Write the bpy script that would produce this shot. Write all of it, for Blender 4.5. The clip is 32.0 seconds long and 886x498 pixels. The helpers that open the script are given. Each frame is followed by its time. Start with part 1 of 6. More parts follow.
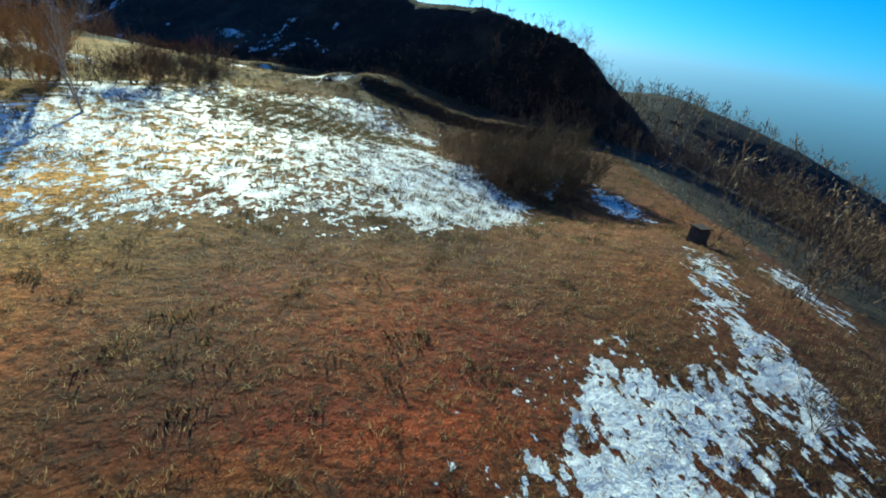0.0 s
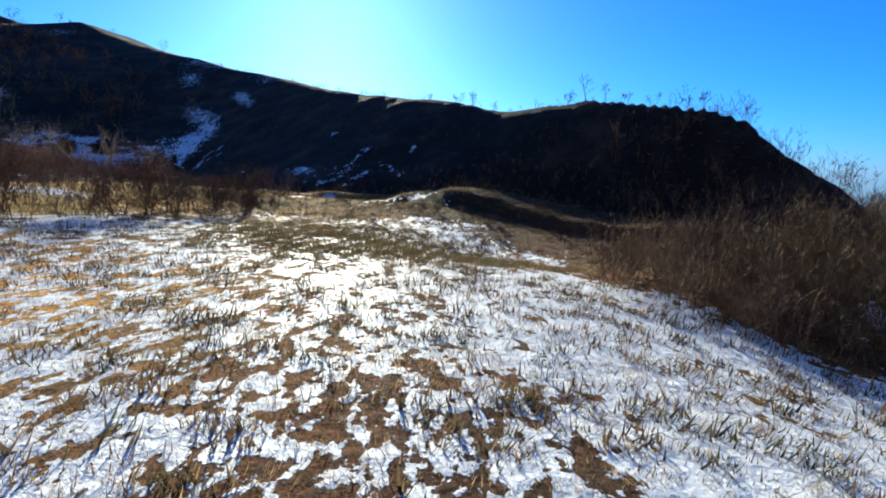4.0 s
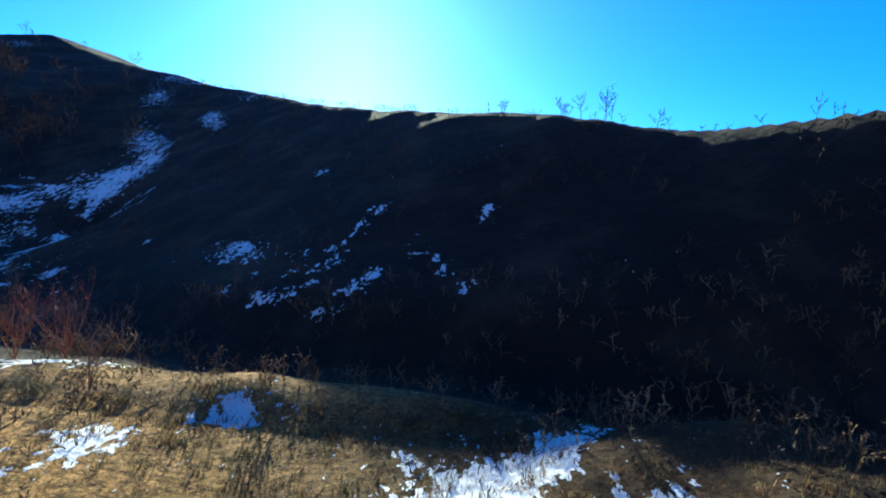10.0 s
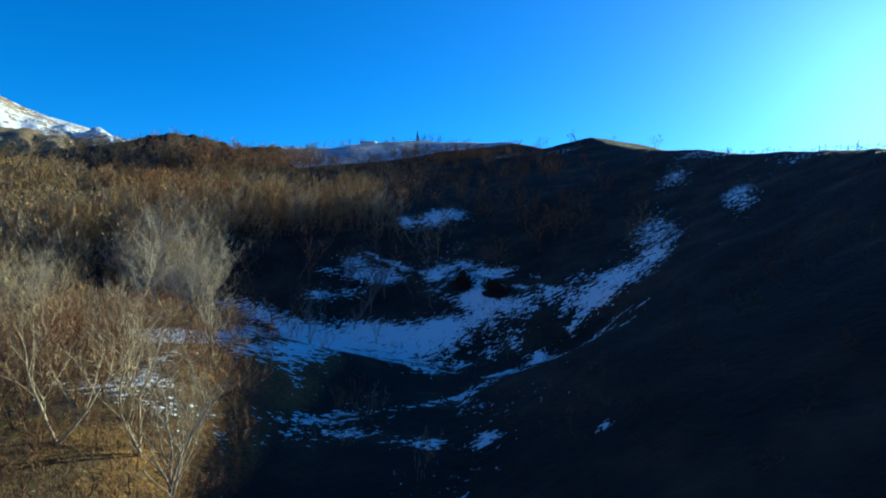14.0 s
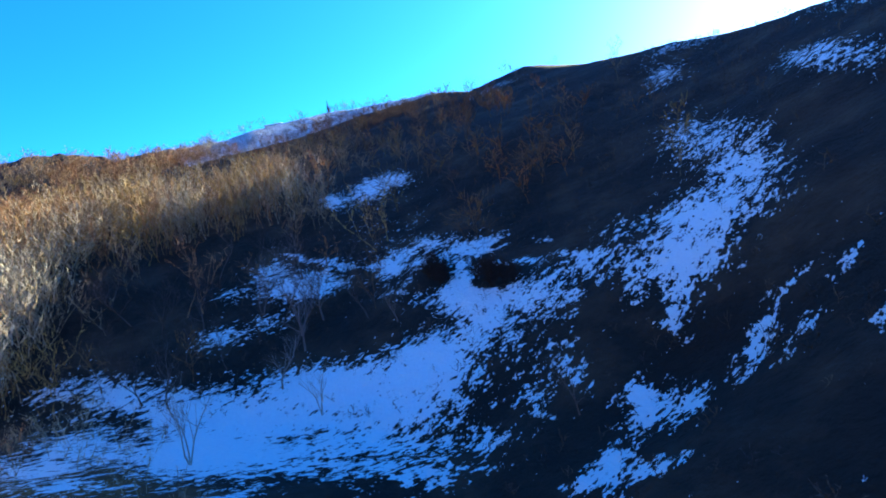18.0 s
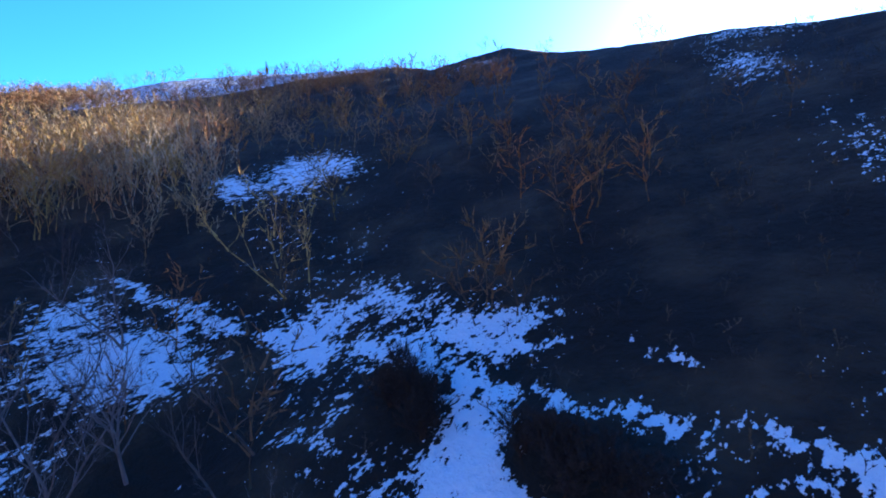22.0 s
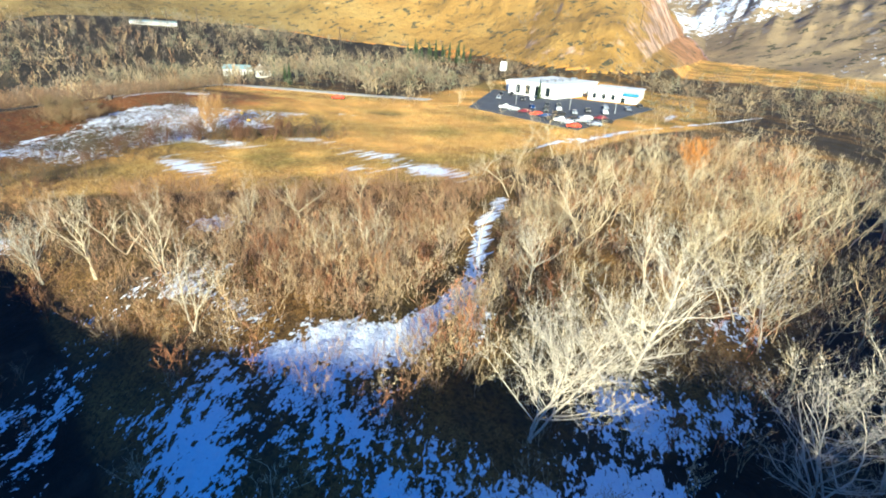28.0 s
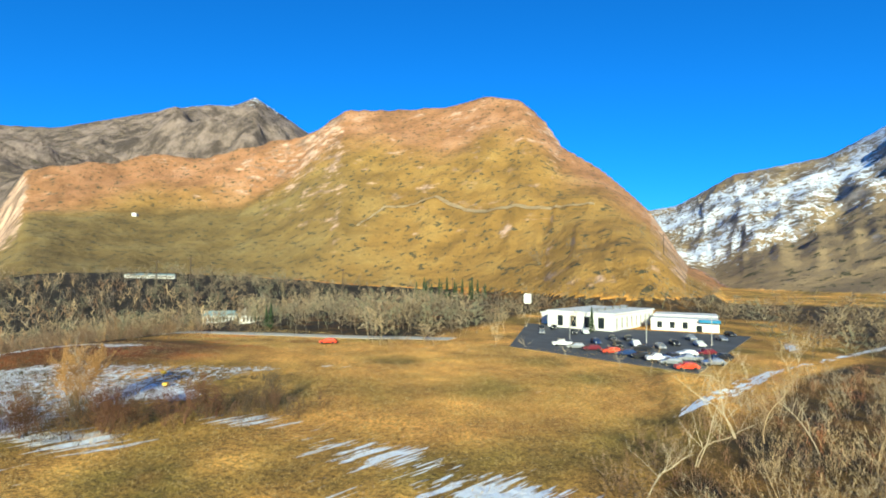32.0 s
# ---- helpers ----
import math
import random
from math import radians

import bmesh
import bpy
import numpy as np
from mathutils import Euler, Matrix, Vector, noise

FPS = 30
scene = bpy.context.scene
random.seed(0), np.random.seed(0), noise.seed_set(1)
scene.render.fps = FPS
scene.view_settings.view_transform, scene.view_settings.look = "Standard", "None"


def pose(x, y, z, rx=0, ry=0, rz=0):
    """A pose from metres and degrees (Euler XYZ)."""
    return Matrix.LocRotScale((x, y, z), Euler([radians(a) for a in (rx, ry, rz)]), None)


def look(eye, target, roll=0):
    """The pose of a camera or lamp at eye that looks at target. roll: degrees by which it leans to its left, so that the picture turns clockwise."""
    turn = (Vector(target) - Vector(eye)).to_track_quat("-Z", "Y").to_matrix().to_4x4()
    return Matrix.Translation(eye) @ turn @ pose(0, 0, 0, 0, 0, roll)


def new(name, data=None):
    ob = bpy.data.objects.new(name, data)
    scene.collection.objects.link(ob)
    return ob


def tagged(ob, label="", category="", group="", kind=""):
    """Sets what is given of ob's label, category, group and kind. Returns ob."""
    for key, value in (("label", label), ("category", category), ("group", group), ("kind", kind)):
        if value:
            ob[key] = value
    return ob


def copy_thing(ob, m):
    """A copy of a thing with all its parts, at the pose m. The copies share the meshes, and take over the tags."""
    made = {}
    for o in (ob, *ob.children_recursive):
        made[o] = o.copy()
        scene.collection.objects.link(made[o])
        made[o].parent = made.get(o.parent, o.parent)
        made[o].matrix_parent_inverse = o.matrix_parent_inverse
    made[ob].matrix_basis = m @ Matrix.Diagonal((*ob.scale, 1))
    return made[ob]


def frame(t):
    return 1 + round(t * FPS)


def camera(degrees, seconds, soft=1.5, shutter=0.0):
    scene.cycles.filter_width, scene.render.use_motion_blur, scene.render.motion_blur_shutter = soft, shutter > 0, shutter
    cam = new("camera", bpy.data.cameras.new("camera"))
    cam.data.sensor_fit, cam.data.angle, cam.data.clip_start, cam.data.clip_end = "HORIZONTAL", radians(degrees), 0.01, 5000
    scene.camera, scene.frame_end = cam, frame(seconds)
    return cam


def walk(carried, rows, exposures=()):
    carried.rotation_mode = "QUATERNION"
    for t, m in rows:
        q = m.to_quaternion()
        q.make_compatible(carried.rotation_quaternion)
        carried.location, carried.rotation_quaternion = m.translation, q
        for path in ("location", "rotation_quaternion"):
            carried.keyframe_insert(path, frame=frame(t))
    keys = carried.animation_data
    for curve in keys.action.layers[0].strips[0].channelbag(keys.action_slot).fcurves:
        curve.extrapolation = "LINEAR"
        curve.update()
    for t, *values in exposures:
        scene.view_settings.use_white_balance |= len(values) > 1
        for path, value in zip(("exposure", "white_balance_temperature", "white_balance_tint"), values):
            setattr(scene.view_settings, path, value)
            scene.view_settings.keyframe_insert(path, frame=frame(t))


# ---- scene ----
# ---- camera ----
cam = camera(82.75, 32.0, soft=1.9)
# seconds, x, y, z, turn to the left from +y, tilt up, roll
PATH = [
    (0, 13.13, -40.35, 9.23, -0.45, -24.13, 10.17),
    (0.5, 14.67, -36.76, 7.77, 18.39, -22.71, 6.37),
    (1, 16.11, -34.23, 7.36, 30.94, -21.05, 6.15),
    (1.5, 16.95, -31.75, 7.07, 37.11, -19.05, 8.10),
    (2, 16.91, -28.94, 6.47, 36.33, -15.65, 13.81),
    (2.5, 15.01, -25.65, 5.15, 29.63, -14.78, 13.16),
    (3, 12.94, -21.41, 3.86, 22.43, -14.98, 5.53),
    (3.5, 10.89, -19.02, 3.11, 16.58, -9.68, 3.32),
    (5.5, 1.89, -3.42, 0.65, -0.36, -13.31, 3.57),
    (6, 0.02, 1.12, 0.12, -4.09, -10.02, 3.95),
    (6.5, -1.81, 5.31, -0.37, -7.51, -8.82, 2.81),
    (7, -3.74, 9.40, -0.33, -10.11, -7.23, 1.88),
    (7.5, -5.23, 13.34, 0.17, -13.26, -6.35, 2.03),
    (8, -6.57, 17.33, 1.55, -14.53, -3.68, 3.06),
    (8.5, -8.79, 21.89, 2.86, -13.47, -0.20, 5.85),
    (9, -9.76, 28.61, 3.41, -6.75, -4.55, 4.96),
    (9.5, -9.52, 33.48, 5.10, 4.73, -7.86, 4.45),
    (10, -11.60, 38.22, 5.61, 13.55, -6.32, 3.34),
    (10.5, -12.48, 40.63, 6.05, 20.58, -3.08, 3.31),
    (11, -15.76, 45.70, 7.16, 26.61, -5.24, 1.66),
    (11.5, -17.51, 48.90, 7.12, 31.79, -6.48, 1.13),
    (12, -19.35, 52.10, 6.96, 35.94, -4.46, 0.67),
    (12.5, -21.71, 55.46, 7.41, 39.93, -1.77, -0.43),
    (13, -26.39, 60.52, 8.48, 45.25, -0.82, 4.61),
    (13.5, -30.86, 64.12, 8.84, 57.79, -0.02, 8.11),
    (14, -33.29, 66.17, 9.79, 68.85, -0.52, 2.10),
    (14.5, -36.01, 67.70, 10.55, 70.72, -3.13, 2.04),
    (15, -38.67, 69.33, 11.03, 72.86, -3.12, 2.14),
    (15.5, -42.68, 70.63, 10.61, 74.87, -2.05, 2.19),
    (17.5, -62.89, 76.47, 10.68, 74.77, -4.44, -5.42),
    (18, -69.33, 77.92, 10.07, 62.35, -4.30, -9.76),
    (18.5, -75.10, 79.44, 9.40, 53.41, -8.18, -9.98),
    (19, -79.95, 80.45, 9.16, 49.63, -8.49, -9.30),
    (19.5, -84.87, 82.39, 9.21, 45.93, -6.96, -8.76),
    (20, -89.31, 84.38, 9.67, 41.57, -5.78, -7.55),
    (20.5, -93.14, 86.00, 10.58, 36.68, -5.55, -5.88),
    (21, -97.73, 89.36, 11.16, 36.32, -4.67, -3.48),
    (21.5, -102.01, 91.76, 12.67, 41.42, -5.24, -2.91),
    (22, -107.33, 94.85, 13.89, 55.20, -6.10, -3.05),
    (22.5, -114.15, 97.90, 15.34, 75.11, -7.84, -3.61),
    (23, -116.86, 99.30, 16.39, 98.90, -6.95, 0.48),
    (23.5, -120.39, 101.54, 17.89, 123.86, -6.82, 4.19),
    (24, -124.28, 104.71, 20.41, 148.42, -7.17, 6.70),
    (24.5, -127.59, 102.66, 20.86, 167.87, -9.37, 11.04),
    (25, -130.70, 102.97, 22.48, 187.71, -21.21, 9.76),
    (25.5, -132.39, 103.85, 23.35, 208.23, -27.39, 9.45),
    (27.5, -126.92, 92.67, 24.35, 209.24, -22.87, 4.33),
    (28, -124.99, 88.90, 24.01, 204.51, -23.93, 3.60),
    (28.5, -122.01, 84.95, 23.19, 203.76, -23.25, 3.43),
    (29, -118.87, 79.37, 21.63, 203.75, -19.27, 3.08),
    (29.5, -114.30, 73.20, 20.21, 203.40, -15.49, 2.93),
    (30, -110.83, 67.56, 19.14, 203.45, -14.72, 2.92),
    (30.5, -107.24, 62.47, 18.40, 203.51, -14.26, 2.59),
    (31, -103.59, 55.98, 17.45, 204.68, -13.04, 2.10),
    (31.5, -98.95, 48.38, 16.09, 205.97, -3.60, 1.48),
    (32, -94.55, 41.74, 15.82, 206.00, 2.94, 0.65),
]


def aim(x, y, z, turn, tilt, roll):
    return pose(x, y, z, 90 + tilt, 0, turn) @ pose(0, 0, 0, 0, 0, roll)


walk(cam, [(t, aim(*row)) for t, *row in PATH],
     [(0, 1.05, 4350, -20), (1.5, 1.05, 4500, -8), (3.5, 1.05, 4750, 2), (7, 0.82, 4650, -4), (9, 1.35, 4500, -6), (11, 1.65, 4450, -4), (13, 1.50, 4400, -6), (15, 0.95, 4750, -24), (17.5, 2.35, 4650, -6), (20, 2.75, 4850, 6), (22, 2.70, 5000, 8), (23, 2.55, 5100, -8),
      (24, 2.20, 4950, -18), (25, 1.95, 4900, -15), (28, 1.90, 4600, -4), (29, 1.85, 4700, -6), (30, 1.50, 4700, -8), (31, 1.35, 4750, -8), (32, 1.25, 4750, -10)])

# ---- light: a low winter sun behind the hill, clear deep blue sky ----
SUN_TURN, SUN_UP = 25.0, 16.6
sun_way = Vector((-math.sin(radians(SUN_TURN)) * math.cos(radians(SUN_UP)), math.cos(radians(SUN_TURN)) * math.cos(radians(SUN_UP)), math.sin(radians(SUN_UP))))
sun = new("sun", bpy.data.lights.new("sun", "SUN"))
sun.data.energy, sun.data.angle, sun.data.color = 5.0, radians(0.55), (1.0, 0.76, 0.43)
sun.matrix_world = look((0, 0, 400), Vector((0, 0, 400)) - sun_way)
world = bpy.data.worlds.new("world")
scene.world = world
world.use_nodes = True
wn = world.node_tree
sky = wn.nodes.new("ShaderNodeTexSky")
sky.sky_type, sky.sun_disc = "NISHITA", False
sky.sun_elevation, sky.sun_rotation = radians(SUN_UP), radians(-SUN_TURN)
sky.altitude, sky.air_density, sky.dust_density, sky.ozone_density = 1500, 1.0, 1.2, 9.0
wn.nodes["Background"].inputs["Strength"].default_value = 0.075
wn.links.new(sky.outputs["Color"], wn.nodes["Background"].inputs["Color"])


# ---- noise and lines for the land ----
def lattice(x, y, seed):
    xi, yi = np.floor(x).astype(np.int64), np.floor(y).astype(np.int64)

    def at(a, b):
        h = (a * 374761393 + b * 668265263 + seed * 974634777) & 0x7FFFFFFF
        h = ((h ^ (h >> 13)) * 1274126177) & 0x7FFFFFFF
        return ((h ^ (h >> 16)) & 0xFFFF) / 65535.0

    fx, fy = x - xi, y - yi
    fx, fy = fx * fx * (3 - 2 * fx), fy * fy * (3 - 2 * fy)
    return (at(xi, yi) * (1 - fx) + at(xi + 1, yi) * fx) * (1 - fy) + (at(xi, yi + 1) * (1 - fx) + at(xi + 1, yi + 1) * fx) * fy


def fbm(x, y, size, octaves=4, seed=1):
    """Noise from -1 to 1 whose largest swell is size metres."""
    total, weight, norm = 0.0, 1.0, 0.0
    for o in range(octaves):
        total = total + weight * (2 * lattice(x / size * 2**o + 17.3 * o, y / size * 2**o - 9.1 * o, seed + o) - 1)
        norm += weight
        weight *= 0.5
    return total / norm


def ridged(x, y, size, octaves=4, seed=1):
    total, weight, norm = 0.0, 1.0, 0.0
    for o in range(octaves):
        total = total + weight * (1 - np.abs(2 * lattice(x / size * 2**o + 5.7 * o, y / size * 2**o + 3.3 * o, seed + o) - 1) * 2)
        norm += weight
        weight *= 0.55
    return total / norm


def step(a, b, v):
    u = np.clip((v - a) / (b - a), 0, 1)
    return u * u * (3 - 2 * u)


def along(line, x, y):
    """Distance to a line of (x, y, z), its height there, and whether the place lies to its left."""
    best = np.full(x.shape, 1e12)
    z, side, share = np.zeros(x.shape), np.zeros(x.shape), np.zeros(x.shape)
    for (ax, ay, az), (bx, by, bz) in zip(line, line[1:]):
        dx, dy = bx - ax, by - ay
        u = np.clip(((x - ax) * dx + (y - ay) * dy) / (dx * dx + dy * dy), 0, 1)
        d = (x - ax - u * dx) ** 2 + (y - ay - u * dy) ** 2
        near = d < best
        best = np.where(near, d, best)
        pull = 1 / (d + 0.3) ** 5
        z, share = z + pull * (az + u * (bz - az)), share + pull
        side = np.where(near, dx * (y - ay) - dy * (x - ax), side)
    return np.sqrt(best), z / share, side


def crest(rows, eye):
    """A ridge round one place, from rows of turn, rise and distance; it sinks away past its ends."""
    rows = [(rows[0][0] - 9, -14, rows[0][2]), *rows, (rows[-1][0] + 9, -14, rows[-1][2])]
    return eye, [a for a, _, _ in rows], [d for _, _, d in rows], [eye[2] + d * math.tan(radians(e)) for _, e, d in rows]


def across(ridge, x, y):
    """Distance from such a ridge, taken straight towards its centre, and its height there."""
    eye, turns, far, tops = ridge
    turn = np.degrees(np.arctan2(eye[0] - x, y - eye[1])) % 360
    return np.abs(np.hypot(x - eye[0], y - eye[1]) - np.interp(turn, turns, far)), np.interp(turn, turns, tops)


def gullies(ridge, x, y, size, seed):
    """Ribs and gullies that run down from such a ridge."""
    eye, _, far, _ = ridge
    out = np.hypot(x - eye[0], y - eye[1])
    arc = np.arctan2(eye[0] - x, y - eye[1]) * far[len(far) // 2]
    return ridged(arc + 0.12 * out, out * 0.22, size, 4, seed)


RIDGE = [(3500, -500, -130), (420, 0, -75), (140, 26, -24), (66, 46, -11), (50, 50, -6.5), (42, 52, 0.5), (36, 53.5, 4.2), (31.5, 55, 8.2), (28, 57, 9.4), (21, 64, 10.8), (13.4, 72.4, 12.3), (5, 80, 11.6), (-2, 87, 12.0), (-14, 98, 15.4), (-35, 116.5, 18.6), (-50, 129, 20.6), (-72, 148, 25.0), (-99, 173, 31.2), (-121, 189, 36.6), (-140, 199, 40.0), (-167, 209, 46.4), (-191, 215, 51),
         (-226, 230, 60), (-260, 238, 72), (-300, 238, 71), (-340, 232, 82), (-460, 205, 100), (-525, 165, 100), (-520, 60, 91), (-430, -60, 50), (-400, -200, 14), (-480, -500, 0), (-900, -3600, 0)]
VALLEY = [(3500, -900, -135), (420, -70, -80), (130, 8, -22), (90, 24, -15), (60, 35, -10), (37, 42.5, -8), (22, 49.5, -7), (10, 57, -6), (-2, 63, -5), (-18, 64.5, -5), (-32, 64.5, -5.5), (-45, 69, -6.5), (-58, 77, -7.5), (-85, 88, -8.5), (-104, 96, -8.8), (-128, 82, -8.8),
          (-150, 52, -5.5), (-165, 10, -4.5), (-185, -60, -5), (-215, -200, -5), (-300, -500, -5), (-700, -3600, -5)]
SCARP = [(-7, 50.5, 0), (-4, 48, 0), (1, 45.5, 0), (5, 43, 0), (11, 39, 0), (18, 36, 0), (27, 32.5, 0), (36, 30.5, 0)]
CUT = [(-40, 52.5, 0), (-33, 54, 0), (-27, 55, 0), (-20, 56.3, 0), (-14, 57.5, 0)]
SPUR = [(-11.8, 51, 0), (-10, 54, 0), (-7.2, 56.5, 0), (-3, 57.5, 0)]
GOLDEN = crest([(176, -2, 520), (180, 1.0, 600), (183.5, 6.8, 650), (188.5, 11.6, 740), (192.6, 14.2, 800), (194.5, 17.0, 840), (197, 19.2, 870), (200.5, 20.0, 900), (206, 18.8, 950), (212, 18.3, 980),
                (217.4, 18.0, 1000), (221, 15.0, 1030), (224, 12.2, 1050), (228, 9.6, 1080), (236, 8.0, 1100), (246, 6.2, 1050)], (-94, 40, 16))
ROCKY = crest([(200, 8, 2600), (214, 12, 2500), (221, 15, 2500), (224, 16.8, 2450), (227, 18.3, 2400), (229, 17.2, 2400), (233, 16.6, 2400), (238, 15, 2400), (244, 12.8, 2400), (250, 12, 2500),
               (270, 11, 2600), (300, 9, 2600)], (-94, 40, 16))
SNOWY = crest([(99, 5.5, 1250), (104, 8.2, 1250), (107, 9.6, 1250), (111, 10.4, 1300), (117, 12.5, 1320), (123, 14.4, 1350), (132, 18.0, 1420), (137, 17.2, 1450), (142, 19.8, 1500), (148, 20.2, 1500), (153, 19.2, 1500),
               (160, 16.3, 1500), (166, 12.5, 1500), (170, 10.5, 1550), (177, 9.7, 1640), (182, 7, 1750), (190, 6, 1900)], (-124, 105, 20))


def plateau(x, y):
    z = -2.6 + 1.7 * np.exp(-(((x - 12) / 24) ** 2 + ((y + 30) / 22) ** 2)) - 3.0 * np.exp(-(((x - 9) / 18) ** 2 + ((y - 28) / 15) ** 2)) - 1.5 * np.exp(-(((x - 21) / 9) ** 2 + ((y + 1) / 12) ** 2))
    z = z + 1.35 * np.exp(-(((x + 1) / 10) ** 2 + ((y - 53) / 5.5) ** 2)) - 1.7 * np.exp(-(((x + 18) / 12) ** 2 + ((y - 40) / 16) ** 2)) - 1.2 * np.exp(-(((x + 40) / 16) ** 2 + ((y - 58) / 8) ** 2))
    west = np.maximum(x - 36 + 0.12 * (y + 10), 0)
    z = z + 1.6 * np.exp(-(((x - 27) / 9) ** 2 + ((y + 15) / 14) ** 2))
    z = z - 11 * (1 - np.exp(-west * west / 900)) * step(-190, -90, y)
    north = np.maximum(-y - 120, 0)
    far_west = np.maximum(x - 115, 0) * step(-90, -20, y)
    return z - 110 * (1 - np.exp(-far_west / 320)) + 0.02 * north + 0.05 * np.maximum(x - 60, 0) * step(-60, -160, y)


def land(x, y):
    """Height of the ground."""
    x, y = np.asarray(x, float), np.asarray(y, float)
    d1, zf, left = along(VALLEY, x, y)
    d2, zc, left2 = along(RIDGE, x, y)
    hill = left < 0
    u = d1 / (d1 + np.sqrt(d2 * d2 + 2.2) - 1.48 + 1e-6)
    rise = zf + (zc - zf) * np.power(u, 1.1 - 0.32 * step(-125, -190, x) - 0.16 * step(-135, -170, x) * step(100, 55, y))
    rise = rise + 2.4 * step(0, 6, d1) * np.exp(-d1 / 10) * step(-70, -45, x)
    rise = rise - 3.6 * np.exp(-(((x + 92) / 9) ** 2 + ((y - 108) / 9) ** 2)) * step(0, 6, d1)
    back = np.sqrt(d2 * d2 + 36) - 6
    over = zc - 30 * (1 - np.exp(-back / 200)) - 12 * step(-60, 0, x) * (1 - np.exp(-back / 15))
    flat = plateau(x, y)
    ds, _, behind = along(SCARP, x, y)
    ends = step(-9, -4, x) * step(36, 28, x)
    flat = flat + ends * np.where(behind > 0, (1.0 + 0.5 * fbm(x, y, 7, 2, 15)) * step(0, 1.8, ds) * np.exp(-ds / 7), -0.5 * np.exp(-ds / 2.2))
    dc, _, behind = along(CUT, x, y)
    flat = flat + step(-40, -35, x) * step(-13, -16, x) * np.where(behind > 0, (0.55 + 0.6 * fbm(x, y, 6, 3, 17)) * step(0, 2.2, dc + 0.8 * fbm(x, y, 3, 2, 19)) * np.exp(-dc / 5), -0.5 * np.exp(-dc / 1.8))
    dp, _, _ = along(SPUR, x, y)
    flat = flat + 0.6 * np.exp(-((dp / 1.5) ** 2))
    reach = 7 + 23 * step(-25, -75, x)
    wide = step(-32, -60, x) * step(-102, -88, x)
    low = zf + (flat - zf) * step(0.34 * wide, 1 - 0.1 * wide, d1 / reach)
    z = np.where(hill, np.where(left2 < 0, over, rise), low)
    near = np.exp(-((x + 60) ** 2 + (y - 40) ** 2) / 300**2)
    rough = np.where(hill, 1.0, 0.28 + 0.5 * np.exp(-(d1 / 12) ** 2))
    z = z + rough * (0.9 * fbm(x, y, 26, 4, 3) + 0.25 * fbm(x, y, 5, 2, 9)) * np.where(hill, step(0, 12, d1), 1) + (1 - near) * 5 * fbm(x, y, 160, 4, 5) * np.where(hill, 1, 0.15)
    # gullies run down the shaded slope
    z = z + np.where(hill & (left2 >= 0), 1.3 * ridged(x + 0.35 * y, y * 0.25, 22, 3, 13) * step(4, 30, d1) * step(2, 20, d2), 0)
    # beyond the western slope the land falls away to the far valley
    out, turn = np.hypot(x - 14, y + 40), np.degrees(np.arctan2(x - 14, y + 40))
    z = z + (16 * np.exp(-(((out - 290) / 100) ** 2)) - 0.17 * np.maximum(out - 300, 0)) * step(10, 22, turn) * step(75, 55, turn)
    for line, run, power, size, seed, rib, deep in ((GOLDEN, 560, 1.25, 190, 21, 95, 7), (ROCKY, 1500, 1.15, 420, 31, 230, 60), (SNOWY, 1050, 1.2, 330, 41, 120, 13)):
        d, top = across(line, x, y)
        v = np.clip(1 - d / run, 0, 1)
        m = z + np.maximum(top - z, 0) * np.power(v, power)
        cut = (2.2 if line is ROCKY else 1.5) * ridged(x, y, size, 5, seed) if line is not GOLDEN else 0.6 * ridged(x, y, size, 4, seed)
        z = m + step(40, 200, top) * (0.13 * np.abs(top + 4) * (cut - 0.35) * v * (1 - v) * 2.2 + deep * (gullies(line, x, y, rib, seed + 9) - 0.3) * step(0.02, 0.3, v) * step(0.0, 0.1, d / run) + 9 * fbm(x, y, 75, 4, seed + 3) * v * step(0, 0.12, d / run))
    # the car park and its building stand on levelled ground
    level = step(-160, -122, x) * step(0, -36, x) * step(-270, -188, y) * step(-54, -66, y)
    return z * (1 - level) - 2.4 * level


def ground_at(x, y):
    return float(land(np.array([x]), np.array([y]))[0])


# ---- the sheet of land, finest round the flight ----
N = 660
s = np.linspace(-1, 1, N)
gx = -45 + 62 * np.sinh(4.72 * s)
gy = 35 + 62 * np.sinh(4.72 * s)
GX, GY = np.meshgrid(gx, gy)
GZ = land(GX, GY)

# ---- materials ----
def material(name, base=(0.5, 0.5, 0.5), rough=0.9):
    m = bpy.data.materials.new(name)
    m.use_nodes = True
    b = m.node_tree.nodes["Principled BSDF"]
    b.inputs["Base Color"].default_value = (*base, 1)
    b.inputs["Roughness"].default_value = rough
    b.inputs["Specular IOR Level"].default_value = 0.25
    return m, m.node_tree, b


def add(tree, kind, **values):
    node = tree.nodes.new(kind)
    for key, value in values.items():
        node.inputs[key].default_value = value
    return node


def noise_node(tree, scale, detail=4.0, rough=0.6, stretch=(1, 1, 1), turn=0.0):
    geo = tree.nodes.new("ShaderNodeNewGeometry")
    mp = tree.nodes.new("ShaderNodeMapping")
    mp.vector_type = "TEXTURE"
    mp.inputs["Scale"].default_value = tuple(1 / v for v in stretch)
    mp.inputs["Rotation"].default_value = (0, 0, turn)
    tree.links.new(geo.outputs["Position"], mp.inputs["Vector"])
    n = add(tree, "ShaderNodeTexNoise", Scale=scale, Detail=detail, Roughness=rough)
    tree.links.new(mp.outputs["Vector"], n.inputs["Vector"])
    return n.outputs["Fac"]


